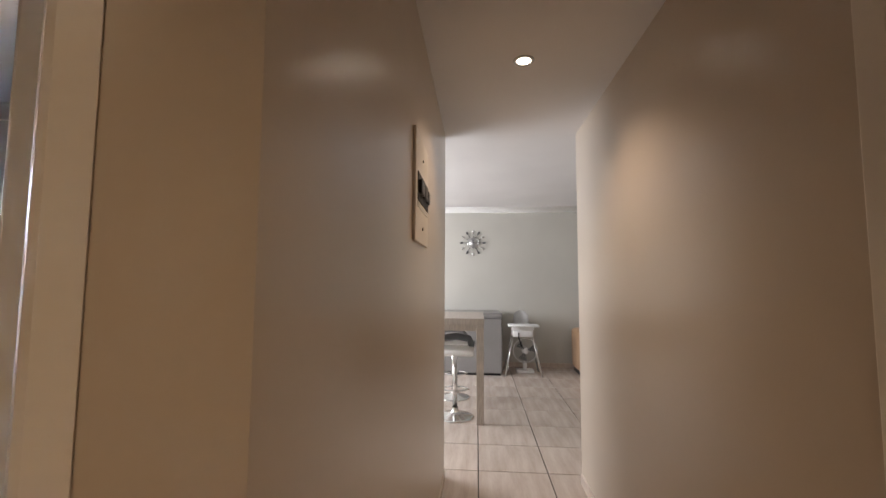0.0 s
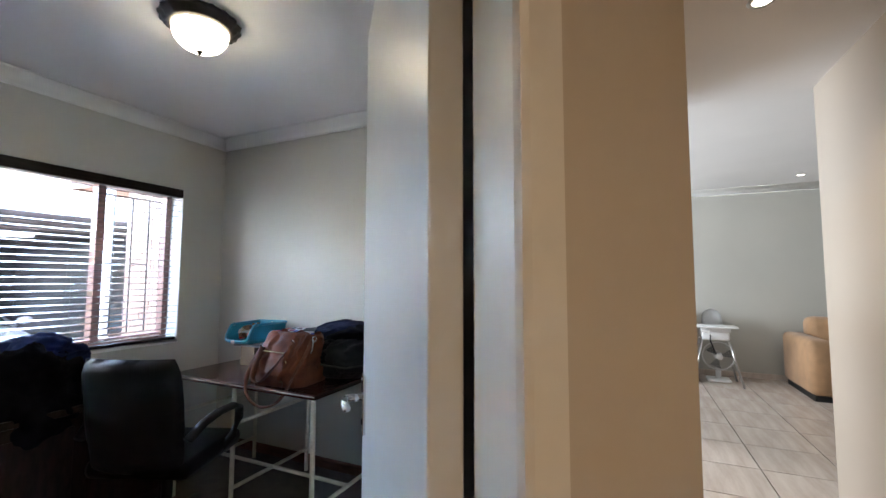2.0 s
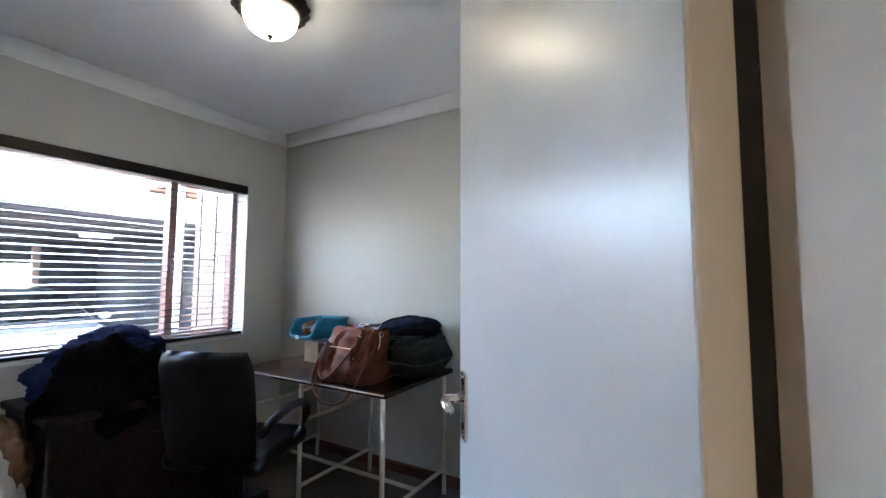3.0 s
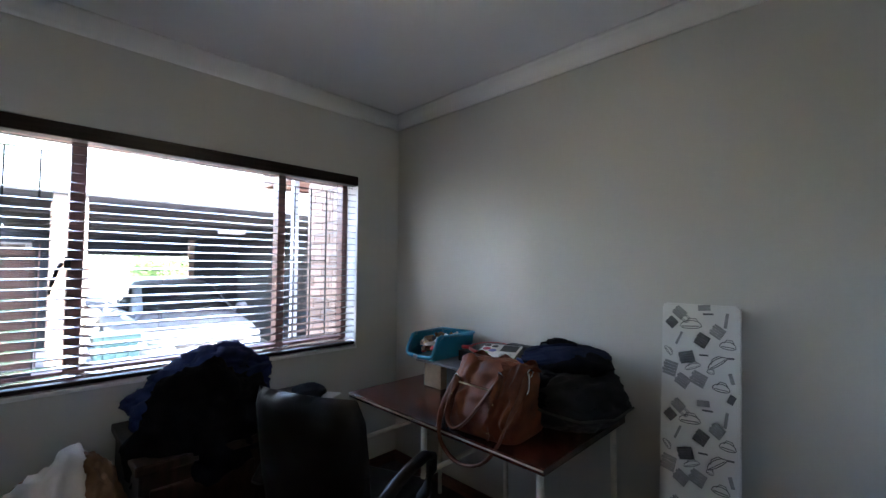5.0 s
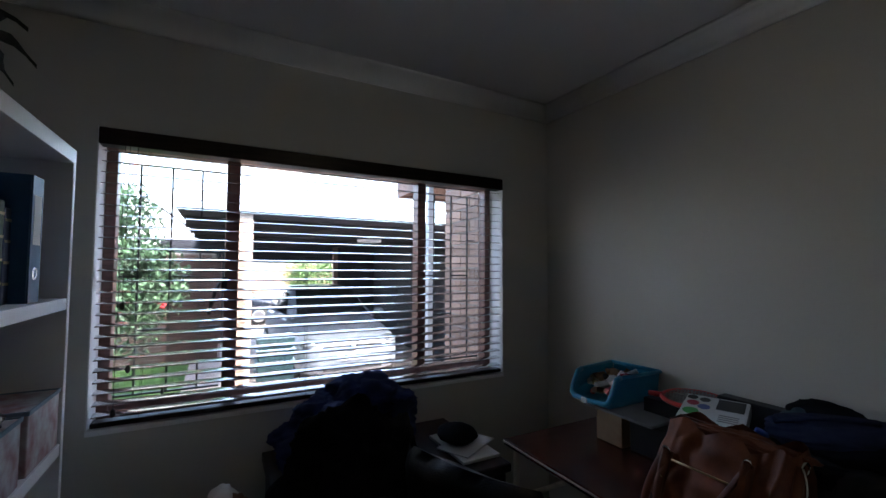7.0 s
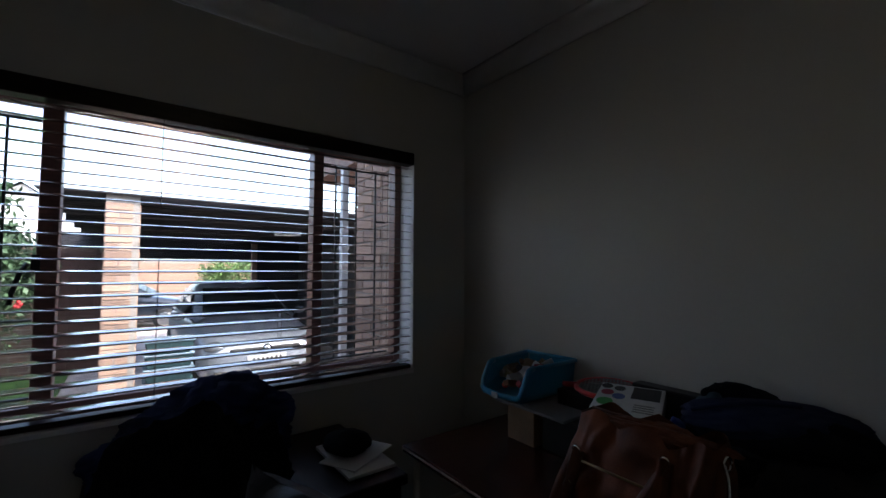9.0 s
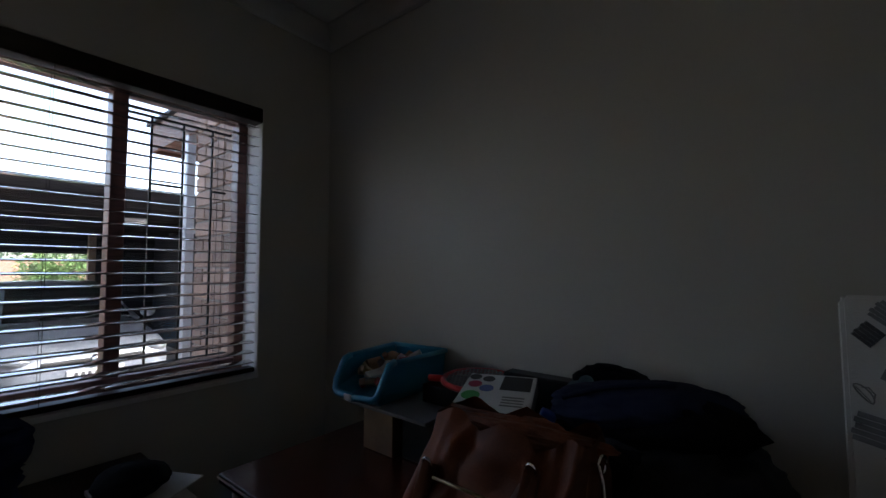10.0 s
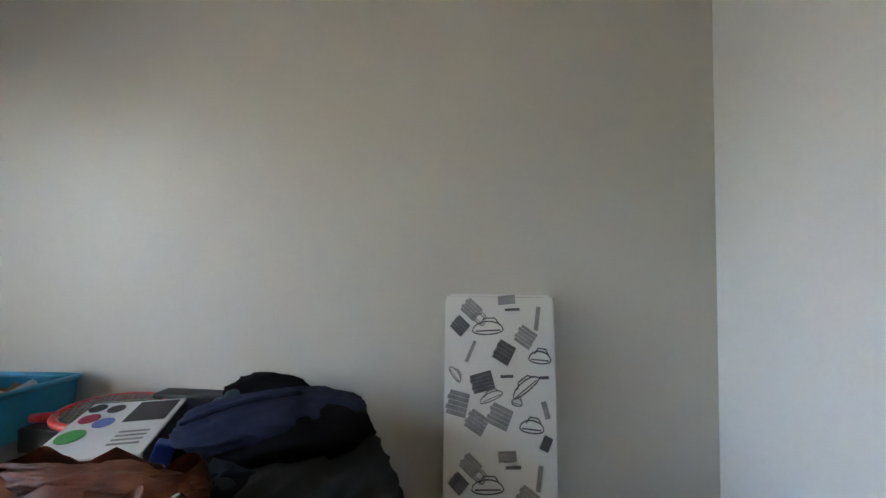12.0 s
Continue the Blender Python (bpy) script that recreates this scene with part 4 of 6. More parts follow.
def print_patch(x, z, w, h, rot, m, hollow=False):
    t = pose(x, -0.0240, z, 0, rot, 0)
    bm = B()
    if hollow:
        tube(bm, [t @ Vector((w * math.cos(q), 0, h * math.sin(q) * (1 if math.sin(q) > 0 else 0.45))) for q in np.linspace(0, math.tau, 14, endpoint=False)], 0.0016, 5, closed=True)
    else:
        if h > 0.014 and w > 0.014:
            for k in range(5):
                z = -h + (k + 0.5) * h * 0.4
                box(bm, -w * (0.85 + 0.15 * (k % 2)), w, -0.0006, 0.0006, z - h * 0.182, z + h * 0.182, 0, t)
        else:
            box(bm, -w, w, -0.0006, 0.0006, -h, h, 0, t)
    part("print", bm, m, ib)
    if m is INKGREY and not hollow and h > 0.014:
        part("print", box(B(), -w * 0.95, w * 1.02, -0.0002, 0.0004, -h, h, 0, t), INKPALE, ib)
    if hollow:
        part("print", box(B(), -w * 0.8, w * 0.8, -0.0006, 0.0006, -h * 0.1, h * 0.05, 0, t), m, ib)
        part("print", tube(B(), [t @ Vector((-w * 0.5, 0, h * 0.6)), t @ Vector((-w * 0.2, 0, h * 1.35)), t @ Vector((w * 0.5, 0, h * 1.3)), t @ Vector((w * 0.8, 0, h * 0.5))], 0.0016, 5), m, ib)


random.seed(3)
for rep in range(3):
    zz = 1.255 - rep * 0.355
    for x, z, w, h, r, m, hol in ((-0.075, 0.035, 0.022, 0.018, 40, INKPALE, 0), (-0.105, 0.075, 0.018, 0.017, 42, INKGREY, 0), (-0.03, 0.085, 0.036, 0.020, -4, INKGREY, 1), (0.035, 0.035, 0.017, 0.003, -3, INKGREY, 0),
                                (0.10, 0.055, 0.005, 0.026, 8, INKPALE, 0), (0.068, 0.098, 0.022, 0.020, 32, INKPALE, 0), (0.012, 0.135, 0.021, 0.022, 28, INKGREY, 0), (0.105, 0.15, 0.025, 0.018, 4, INKGREY, 1),
                                (-0.075, 0.135, 0.004, 0.025, 24, INKPALE, 0), (-0.045, 0.205, 0.026, 0.020, -16, INKGREY, 0), (0.02, 0.19, 0.015, 0.003, -4, INKGREY, 0), (0.07, 0.215, 0.036, 0.015, -38, INKGREY, 1),
                                (-0.11, 0.255, 0.025, 0.026, 12, INKPALE, 0), (0.0, 0.28, 0.026, 0.023, 22, INKPALE, 0), (0.082, 0.305, 0.027, 0.018, 4, INKGREY, 1), (-0.02, 0.24, 0.028, 0.012, -24, INKPALE, 1),
                                (0.115, 0.19, 0.011, 0.003, -4, INKGREY, 0), (-0.118, 0.19, 0.02, 0.010, 50, INKPALE, 1),
                                (0.02, 0.012, 0.020, 0.010, -6, INKPALE, 0), (-0.055, 0.062, 0.016, 0.014, 38, INKPALE, 1), (0.118, 0.262, 0.006, 0.018, -16, INKPALE, 0), (-0.06, 0.295, 0.024, 0.021, 30, INKPALE, 0), (0.045, 0.25, 0.012, 0.011, 10, INKPALE, 1), (0.118, 0.335, 0.010, 0.015, 24, INKGREY, 0)):
        if zz - z > 0.22:
            print_patch(x * 0.95, zz - z, w * 1.08, h * 1.08, r, m, hol)

# ---------------------------------------------------------------- study: office chair
ch = thing("office_chair", (-1.895, 3.34, 0.006), "black leather office chair with padded arms, drawn up to the table", "office chair", turn=22)
ch.scale = (1, 1, 0.972)
bm = B()
W0, nseg, nz = 0.240, 16, 14
f_, b_ = [], []
for j in range(nz + 1):
    f = j / nz
    z = 0.44 + 0.545 * f
    lean = -0.235 - 0.075 * f
    wd = W0 * (0.92 + 0.08 * math.sin(f * math.pi * 0.8)) * (1 - 0.10 * max(0, f - 0.86) / 0.14)
    rf, rb = [], []
    for k in range(nseg + 1):
        s = k / nseg * 2 - 1
        edge = (1 - abs(s) ** 6) * (1 - max(0, (f - 0.9) / 0.1) ** 2) * (1 if f > 0.06 else f / 0.06)
        curve = 0.028 * s * s
        pad = 0.008 * noise.noise(Vector((s * 3, f * 4, 2)))
        rf.append(bm.verts.new((s * wd, lean + curve + 0.045 * edge + pad, z + 0.02 * max(0, edge) * f)))
        rb.append(bm.verts.new((s * wd, lean + curve - 0.035 * edge - pad, z + 0.02 * max(0, edge) * f)))
    f_.append(rf)
    b_.append(rb)
for g in (f_, b_):
    for r0, r1 in zip(g, g[1:]):
        for k in range(nseg):
            bm.faces.new((r0[k], r0[k + 1], r1[k + 1], r1[k]))
for j in range(nz):
    for k in (0, nseg):
        bm.faces.new((f_[j][k], f_[j + 1][k], b_[j + 1][k], b_[j][k]))
for k in range(nseg):
    bm.faces.new((f_[nz][k], f_[nz][k + 1], b_[nz][k + 1], b_[nz][k]))
    bm.faces.new((f_[0][k], f_[0][k + 1], b_[0][k + 1], b_[0][k]))
bmesh.ops.recalc_face_normals(bm, faces=bm.faces)
part("backrest", bm, LEATHER, ch, "tall padded black leather back", True)
part("seat", box(B(), -0.25, 0.25, -0.23, 0.26, 0.40, 0.49, 0.035), LEATHER, ch, "padded black leather seat", True)
for s in (-1, 1):
    part("arm", tube(B(), [(s * 0.255, -0.24, 0.60), (s * 0.28, -0.16, 0.655), (s * 0.285, -0.05, 0.672), (s * 0.285, 0.08, 0.665), (s * 0.282, 0.15, 0.635), (s * 0.275, 0.165, 0.575), (s * 0.26, 0.13, 0.49), (s * 0.22, 0.06, 0.42)], 0.024, 12, 0.8), BLACKPLASTIC, ch, "looped black arm", True)
part("gas_lift", cyl(B(), (0, 0, 0.10), (0, 0, 0.41), 0.026), BLACKPLASTIC, ch, "", True)
part("seat_plate", box(B(), -0.11, 0.11, -0.13, 0.13, 0.375, 0.402, 0.006), BLACKPLASTIC, ch)
for k in range(5):
    a = k * math.tau / 5 + 0.4
    c, s = math.cos(a), math.sin(a)
    leg = part("base_leg", tube(B(), [(0.02 * c, 0.02 * s, 0.12), (0.15 * c, 0.15 * s, 0.10), (0.29 * c, 0.29 * s, 0.075)], 0.022, 10, 0.7), BLACKPLASTIC, ch, "", True)
    part("castor", cyl(B(), (0.285 * c - 0.018 * s, 0.285 * s + 0.018 * c, 0.028), (0.285 * c + 0.018 * s, 0.285 * s - 0.018 * c, 0.028), 0.028), BLACKPLASTIC, leg, "", True)

# ---------------------------------------------------------------- study: chest, clothes and papers under the window
cs = thing("wooden_chest", (-2.49, 3.11, 0.006), "dark brown wooden chest under the window, heaped with clothes", "chest")
part("body", box(B(), -0.27, 0.27, -0.42, 0.42, 0.0, 0.655, 0.008), MAHOGANY2, cs)
part("lid", box(B(), -0.285, 0.285, -0.435, 0.435, 0.657, 0.692, 0.006), MAHOGANY2, cs, "dark wooden lid")
part("plinth", box(B(), 0.271, 0.279, -0.41, 0.41, 0.0, 0.07, 0.003), MAHOGANY2, cs)
for y in (-0.21, 0.21):
    part("front_panel", box(B(), 0.271, 0.281, y - 0.18, y + 0.18, 0.12, 0.60, 0.006), MAHOGANY2, cs)
cp = thing("clothes_heap", (-2.50, 3.015, 0.7), "tall heap of crumpled navy and black clothes", "clothes")
cp.scale = (0.97, 0.93, 0.95)
for nm, c, s, sd, m, lb in (("coat", (-0.02, -0.02, 0.17), (0.24, 0.28, 0.20), 51, NAVY, "dark navy coat"), ("sweater", (-0.04, 0.04, 0.30), (0.19, 0.21, 0.125), 53, NAVY, "navy sweater"),
                            ("jeans", (0.03, -0.10, 0.25), (0.20, 0.19, 0.11), 55, NAVY, "dark blue jeans"), ("trousers", (0.02, 0.07, 0.16), (0.17, 0.13, 0.17), 57, BLACKCLOTH, "black trousers"),
                            ("sleeve", (-0.02, -0.27, 0.13), (0.13, 0.17, 0.13), 59, NAVY, "navy sleeve"), ("draped_coat", (0.20, -0.12, 0.03), (0.14, 0.30, 0.28), 63, BLACKCLOTH, "black coat hanging over the chest front"), ("hood", (-0.06, 0.02, 0.37), (0.13, 0.14, 0.06), 61, NAVY, "navy hood")):
    c, s = (c[0] * 0.85, c[1] * 0.75, c[2] * 0.76), (s[0] * 0.86, s[1] * 0.76, s[2] * 0.82)
    part(nm, heap(B(), c, s, sd, 0.22, 3.4, 5, flat=None if nm == "draped_coat" else min(s[2], c[2])), m, cp, lb, True)
single("paper_sheets", box(B(), -2.57, -2.27, 3.36, 3.535, 0.70, 0.712, 0.001), PAPER, "loose white papers lying on the chest", "papers")
o = single("brochure", box(B(), -0.08, 0.08, -0.105, 0.105, 0, 0.005, 0.001), PAPER, "white brochure lying on the papers", "brochure")
o.matrix_basis = pose(-2.40, 3.45, 0.718, 3, -2, 24)
o = single("cap", heap(B(), (0, 0, 0), (0.085, 0.075, 0.035), 71, 0.1, 3, 4, flat=0.03), BLACKCLOTH, "soft black cap lying on the papers", "cap", smooth=True)
o.matrix_basis = pose(-2.44, 3.43, 0.755, 0, 0, 20)
lb_ = thing("laundry_heap", (-2.39, 2.43, 0.006), "heap of white, brown and pale blue laundry beside the chest", "laundry")
lb_.scale = (0.95, 0.95, 0.94)
for nm, c, s, sd, m, lb in (("white_shirt", (0.03, 0.06, 0.36), (0.20, 0.17, 0.36), 81, WHITECLOTH, "crumpled white shirt"), ("brown_jumper", (0.03, 0.15, 0.52), (0.13, 0.09, 0.22), 83, BROWNCLOTH, "brown knitted jumper"),
                            ("blue_towel", (0.13, 0.16, 0.30), (0.035, 0.035, 0.28), 85, BLUECLOTH, "pale blue towel"), ("fur_throw", (-0.12, -0.03, 0.35), (0.17, 0.14, 0.26), 87, BROWNCLOTH, "tan throw")):
    part(nm, heap(B(), c, s, sd, 0.17, 2.8, 5, flat=c[2]), m, lb_, lb, True)

# ---------------------------------------------------------------- study: bookcase
SX0, SX1, SYF, SYB, SH = -2.40, -1.50, 2.125, 1.775, 1.80
bc = thing("bookcase", ((SX0 + SX1) / 2, (SYF + SYB) / 2, 0.006), "tall white melamine bookcase with open shelves", "bookcase")
w2, d2_ = (SX1 - SX0) / 2, (SYF - SYB) / 2
for s in (-1, 1):
    part("side_panel", box(B(), s * w2 - (0.02 if s > 0 else 0), s * w2 + (0.02 if s < 0 else 0), -d2_, d2_, 0, SH - 0.04, 0.0015), BOOKCASE, bc)
part("top_board", box(B(), -w2, w2, -d2_, d2_, SH - 0.04, SH, 0.0015), BOOKCASE, bc)
part("back_panel", box(B(), -w2 + 0.02, w2 - 0.02, -d2_, -d2_ + 0.006, 0, SH - 0.04), BOOKCASE, bc)
for z in (0.06, 0.50, 0.945, 1.345):
    part("shelf", box(B(), -w2 + 0.02, w2 - 0.02, -d2_ + 0.006, d2_ - 0.002, z, z + 0.032, 0.0015), BOOKCASE, bc)
BOOKM = [mat("navy_book_cloth", (0.015, 0.03, 0.10), 0.5, var=0.2), mat("green_book_cloth", (0.03, 0.07, 0.035), 0.5, var=0.2), mat("blue_book_cloth", (0.03, 0.10, 0.22), 0.5, var=0.2), mat("white_book_jacket", (0.62, 0.62, 0.60), 0.45, var=0.08)]
x = SX0 + 0.23
af = thing("arch_file", (x - 0.042, 1.84, 1.383), "tall dark blue arch file standing on the shelf", "file")
part("board", box(B(), -0.034, -0.030, 0.0, 0.258, 0, 0.307, 0.001), BOOKM[2], af)
part("board", box(B(), 0.030, 0.034, 0.0, 0.258, 0, 0.307, 0.001), BOOKM[2], af)
part("spine", box(B(), -0.034, 0.034, 0.2585, 0.262, 0, 0.307, 0.001), BOOKM[2], af, "dark blue spine")
part("paper_block", box(B(), -0.029, 0.029, 0.01, 0.235, 0.004, 0.297), PAPER, af, "filed white paper")
part("spine_label", box(B(), -0.022, 0.022, 0.2622, 0.2628, 0.14, 0.26), PAPER, af, "pale spine label")
part("finger_ring", lathe(B(), [(0.010, -0.001), (0.013, 0.0015), (0.016, -0.001)], 16), CHROME, af, "metal finger ring", True).matrix_basis = pose(0, 0.2622, 0.07, -90, 0, 0)
random.seed(9)
k = 0
while x < SX1 - 0.05:
    w = random.uniform(0.028, 0.045)
    h = 0.225 + random.uniform(-0.015, 0.015)
    bk = thing("book", (x + w / 2, 1.97, 1.383), "old cloth-bound book with gilt bands standing on the shelf", "book", "row of books")
    part("cover", box(B(), -w / 2 + 0.001, w / 2 - 0.001, -0.09, 0.10, 0, h, 0.003), BOOKM[k % 4], bk)
    part("page_block", box(B(), -w / 2 + 0.004, w / 2 - 0.004, -0.091, 0.092, h, h + 0.002), PAPER, bk, "cream page edges")
    bm = B()
    for q in (0.2, 0.42, 0.64, 0.86):
        box(bm, -w / 2 + 0.004, w / 2 - 0.004, 0.1002, 0.1012, h * q, h * q + 0.006)
    part("gilt_band", bm, BRASS, bk, "gilt spine bands")
    x += w
    k += 1
pf = thing("picture_frame", (SX0 + 0.24, 1.90, 0.985), "small dark framed monochrome picture leaning on the shelf", "picture frame")
pf.matrix_basis = pose(SX0 + 0.27, 1.90, 0.983, 8, 0, 0)
bm = B()
for x0, x1, z0_, z1_ in ((-0.15, 0.15, 0, 0.035), (-0.15, 0.15, 0.265, 0.30), (-0.15, -0.115, 0.035, 0.265), (0.115, 0.15, 0.035, 0.265)):
    box(bm, x0, x1, -0.008, 0.012, z0_, z1_, 0.003)
part("frame", bm, IRON, pf, "black wooden frame")
part("picture", box(B(), -0.115, 0.115, -0.006, -0.001, 0.035, 0.265), mat("dim_grey_print", (0.12, 0.125, 0.13), 0.25, var=0.5, scale=9), pf, "dim grey print behind glass")
FLORAL = mat("floral_printed_card", (0.62, 0.66, 0.67), 0.5, var=0.4, scale=18, second=(0.36, 0.14, 0.14))
for k, x in enumerate((SX0 + 0.13, SX0 + 0.38)):
    fb = thing("storage_box", (x, 2.0, 0.983), "floral printed cardboard storage box on the shelf", "storage box", "floral boxes")
    part("carton", box(B(), -0.105, 0.105, -0.14, 0.118, 0, 0.15, 0.003), FLORAL, fb)
    bm = B()
    box(bm, -0.108, 0.108, 0.118, 0.121, 0.143, 0.153)
    box(bm, -0.108, -0.104, -0.14, 0.121, 0.143, 0.153)
    box(bm, 0.104, 0.108, -0.14, 0.121, 0.143, 0.153)
    part("rim", bm, BLUECLOTH, fb, "pale blue trim")
o = single("plastic_packet", heap(B(), (0, 0, 0), (0.085, 0.07, 0.04), 91, 0.2, 3, 4), mat("shiny_clear_wrapper", (0.10, 0.13, 0.10), 0.12, var=0.4, scale=8, spec=0.8), "crumpled shiny plastic packet in a storage box", "packet", smooth=True)
o.matrix_basis = pose(SX0 + 0.38, 2.03, 1.148, 0, 0, 30)
pt = thing("house_plant", (-2.05, 1.95, SH + 0.006), "potted plant with long dark pointed leaves on the bookcase", "plant")
part("pot", lathe(B(), [(0.001, 0.0), (0.06, 0.0), (0.07, 0.02), (0.085, 0.11), (0.09, 0.115), (0.08, 0.115), (0.075, 0.10), (0.001, 0.10)], 24), mat("brown_glazed_pot", (0.10, 0.05, 0.025), 0.3, var=0.3), pt, "brown glazed pot", True)


def blade(a, reach, rise, w):
    bm = B()
    c, s = math.cos(a), math.sin(a)
    L, R = [], []
    for k in range(9):
        f = k / 8
        r = 0.02 + reach * f
        z = 0.10 + rise * math.sin(f * 1.9) - 0.06 * f * f
        hw = w * math.sin(min(1, f * 1.15 + 0.08) * math.pi) ** 0.7 if f < 1 else 0.0005
        L.append(bm.verts.new((r * c - hw * s, r * s + hw * c, z + 0.006)))
        R.append(bm.verts.new((r * c + hw * s, r * s - hw * c, z + 0.006)))
    M = [bm.verts.new(((l.co + r.co) / 2) + Vector((0, 0, -0.010))) for l, r in zip(L, R)]
    for k in range(8):
        bm.faces.new((L[k], M[k], M[k + 1], L[k + 1]))
        bm.faces.new((M[k], R[k], R[k + 1], M[k + 1]))
    return bm


for a, rch, ris, w in ((2.9, 0.40, 0.20, 0.028), (3.3, 0.36, 0.12, 0.026), (2.4, 0.30, 0.24, 0.024), (1.2, 0.3, 0.22, 0.026), (0.2, 0.32, 0.18, 0.026), (-0.6, 0.22, 0.2, 0.025), (4.0, 0.2, 0.26, 0.022)):
    part("leaf", blade(a, rch * 0.62, ris * 0.5, w * 1.9), LEAFDARK, pt, "", True)

# ---------------------------------------------------------------- living room seen down the passage
bt = thing("bar_table", (0.06, 6.42, 0), "tall whitewashed wooden bar table", "table")
part("tabletop", box(B(), -0.75, 0.585, -0.40, 0.42, 0.945, 1.01, 0.004), WHITEWASH, bt)
for x in (-0.70, 0.545):
    for y in (-0.365, 0.385):
        part("leg", box(B(), x - 0.036, x + 0.036, y - 0.036, y + 0.036, 0, 0.945, 0.003), WHITEWASH, bt)
part("apron", box(B(), -0.66, 0.505, -0.375, -0.35, 0.885, 0.945, 0.002), WHITEWASH, bt)
part("apron", box(B(), 0.53, 0.555, -0.325, 0.345, 0.885, 0.945, 0.002), WHITEWASH, bt)
st = thing("bar_stool", (0.35, 6.25, 0), "chrome gas-lift bar stool with a white padded seat", "bar stool", "bar stools")
part("base", lathe(B(), [(0.19, 0.0), (0.195, 0.006), (0.17, 0.018), (0.07, 0.035), (0.035, 0.06), (0.03, 0.10)], 36), CHROME, st, "round chrome base", True)
part("column", cyl(B(), (0, 0, 0.05), (0, 0, 0.64), 0.025), CHROME, st, "chrome gas lift", True)
part("footrest", tube(B(), [(0.03, 0, 0.30), (0.1, -0.03, 0.30), (0.14, -0.1, 0.30), (0.08, -0.17, 0.30), (0, -0.19, 0.30), (-0.08, -0.17, 0.30), (-0.14, -0.1, 0.30), (-0.1, -0.03, 0.30), (-0.03, 0, 0.30)], 0.009, 8), CHROME, st, "looped chrome footrest", True)
part("seat", box(B(), -0.19, 0.19, -0.18, 0.18, 0.63, 0.69, 0.022), WHITEPLASTIC, st, "white padded seat", True)
part("backrest", tube(B(), [(-0.17, 0.10, 0.70), (-0.14, 0.17, 0.76), (0, 0.20, 0.78), (0.14, 0.17, 0.76), (0.17, 0.10, 0.70)], 0.03, 10, 1.3), GREYBOARD, st, "low grey curved back", True)
copy_thing(st, pose(0.30, 6.95, 0, 0, 0, 20))
fz = thing("chest_freezer", (0.47, 8.42, 0), "grey chest freezer standing against the wall", "freezer")
part("body", box(B(), -0.47, 0.47, -0.31, 0.31, 0.03, 0.82, 0.012), FREEZER, fz)
part("lid", box(B(), -0.475, 0.475, -0.32, 0.315, 0.825, 0.90, 0.014), FREEZER, fz, "grey rounded lid")
part("plinth", box(B(), -0.45, 0.45, -0.29, 0.30, 0.0, 0.03), BLACKPLASTIC, fz, "dark plinth")
part("lid_handle", box(B(), -0.06, 0.06, -0.335, -0.318, 0.80, 0.83, 0.004), INKBLACK, fz, "dark lid handle")
part("sticker", box(B(), 0.02, 0.08, -0.3125, -0.3105, 0.42, 0.50, 0, pose(0, 0, 0, 0, 0, 0)), INKBLACK, fz, "small dark sticker")
hc = thing("high_chair", (1.245, 8.28, 0), "white plastic child's high chair on splayed steel legs", "high chair")
bm = B()
prof = []
for j in range(11):
    f = j / 10
    z = 0.60 + 0.33 * f
    wd = 0.135 * (1 - 0.25 * f) * math.sqrt(max(0.02, 1 - max(0, (f - 0.72) / 0.28) ** 2))
    prof.append([bm.verts.new((wd * s, 0.13 + 0.06 * f - 0.05 * s * s, z)) for s in np.linspace(-1, 1, 9)])
for r0, r1 in zip(prof, prof[1:]):
    for k in range(8):
        bm.faces.new((r0[k], r0[k + 1], r1[k + 1], r1[k]))
bmesh.ops.solidify(bm, geom=bm.faces[:], thickness=0.012)
part("backrest", bm, WHITEPLASTIC, hc, "rounded white back", True)
part("seat", box(B(), -0.15, 0.15, -0.15, 0.14, 0.555, 0.66, 0.02), WHITEPLASTIC, hc, "", True)
part("tray", box(B(), -0.22, 0.22, -0.29, -0.05, 0.715, 0.745, 0.012), WHITEPLASTIC, hc, "white clip-on tray", True)
part("tray_clip", box(B(), -0.16, 0.16, -0.16, -0.10, 0.655, 0.716, 0.008), WHITEPLASTIC, hc, "", True)
for sx in (-1, 1):
    for sy in (-1, 1):
        part("leg", cyl(B(), (sx * 0.13, sy * 0.11, 0.60), (sx * 0.265, sy * 0.20, 0.0), 0.0125), STEEL, hc, "", True)
part("harness", tube(B(), [(-0.06, -0.152, 0.62), (-0.065, -0.17, 0.55), (-0.04, -0.165, 0.48), (-0.02, -0.14, 0.42)], 0.008, 6), BLACKCLOTH, hc, "black hanging strap", True)
fn = thing("desk_fan", (1.30, 8.42, 0), "white and grey desk fan standing on the floor", "fan")
part("base", box(B(), -0.13, 0.13, -0.10, 0.12, 0.0, 0.035, 0.012), WHITEPLASTIC, fn, "", True)
part("neck", box(B(), -0.03, 0.03, -0.02, 0.03, 0.035, 0.20, 0.008), WHITEPLASTIC, fn, "", True)
part("motor", cyl(B(), (0, -0.02, 0.33), (0, 0.12, 0.33), 0.055, 0.045), WHITEPLASTIC, fn, "", True)
bm = B()
for r in (0.06, 0.09, 0.12, 0.15, 0.175):
    for y in (-0.10, -0.03):
        tube(bm, [(r * math.cos(a), y - 0.02 * (1 - r / 0.175), 0.33 + r * math.sin(a)) for a in np.linspace(0, math.tau, 28, endpoint=False)], 0.0022, 5, closed=True)
for k in range(28):
    a = k * math.tau / 28
    cyl(bm, (0.05 * math.cos(a), -0.115, 0.33 + 0.05 * math.sin(a)), (0.175 * math.cos(a), -0.10, 0.33 + 0.175 * math.sin(a)), 0.0016, seg=4)
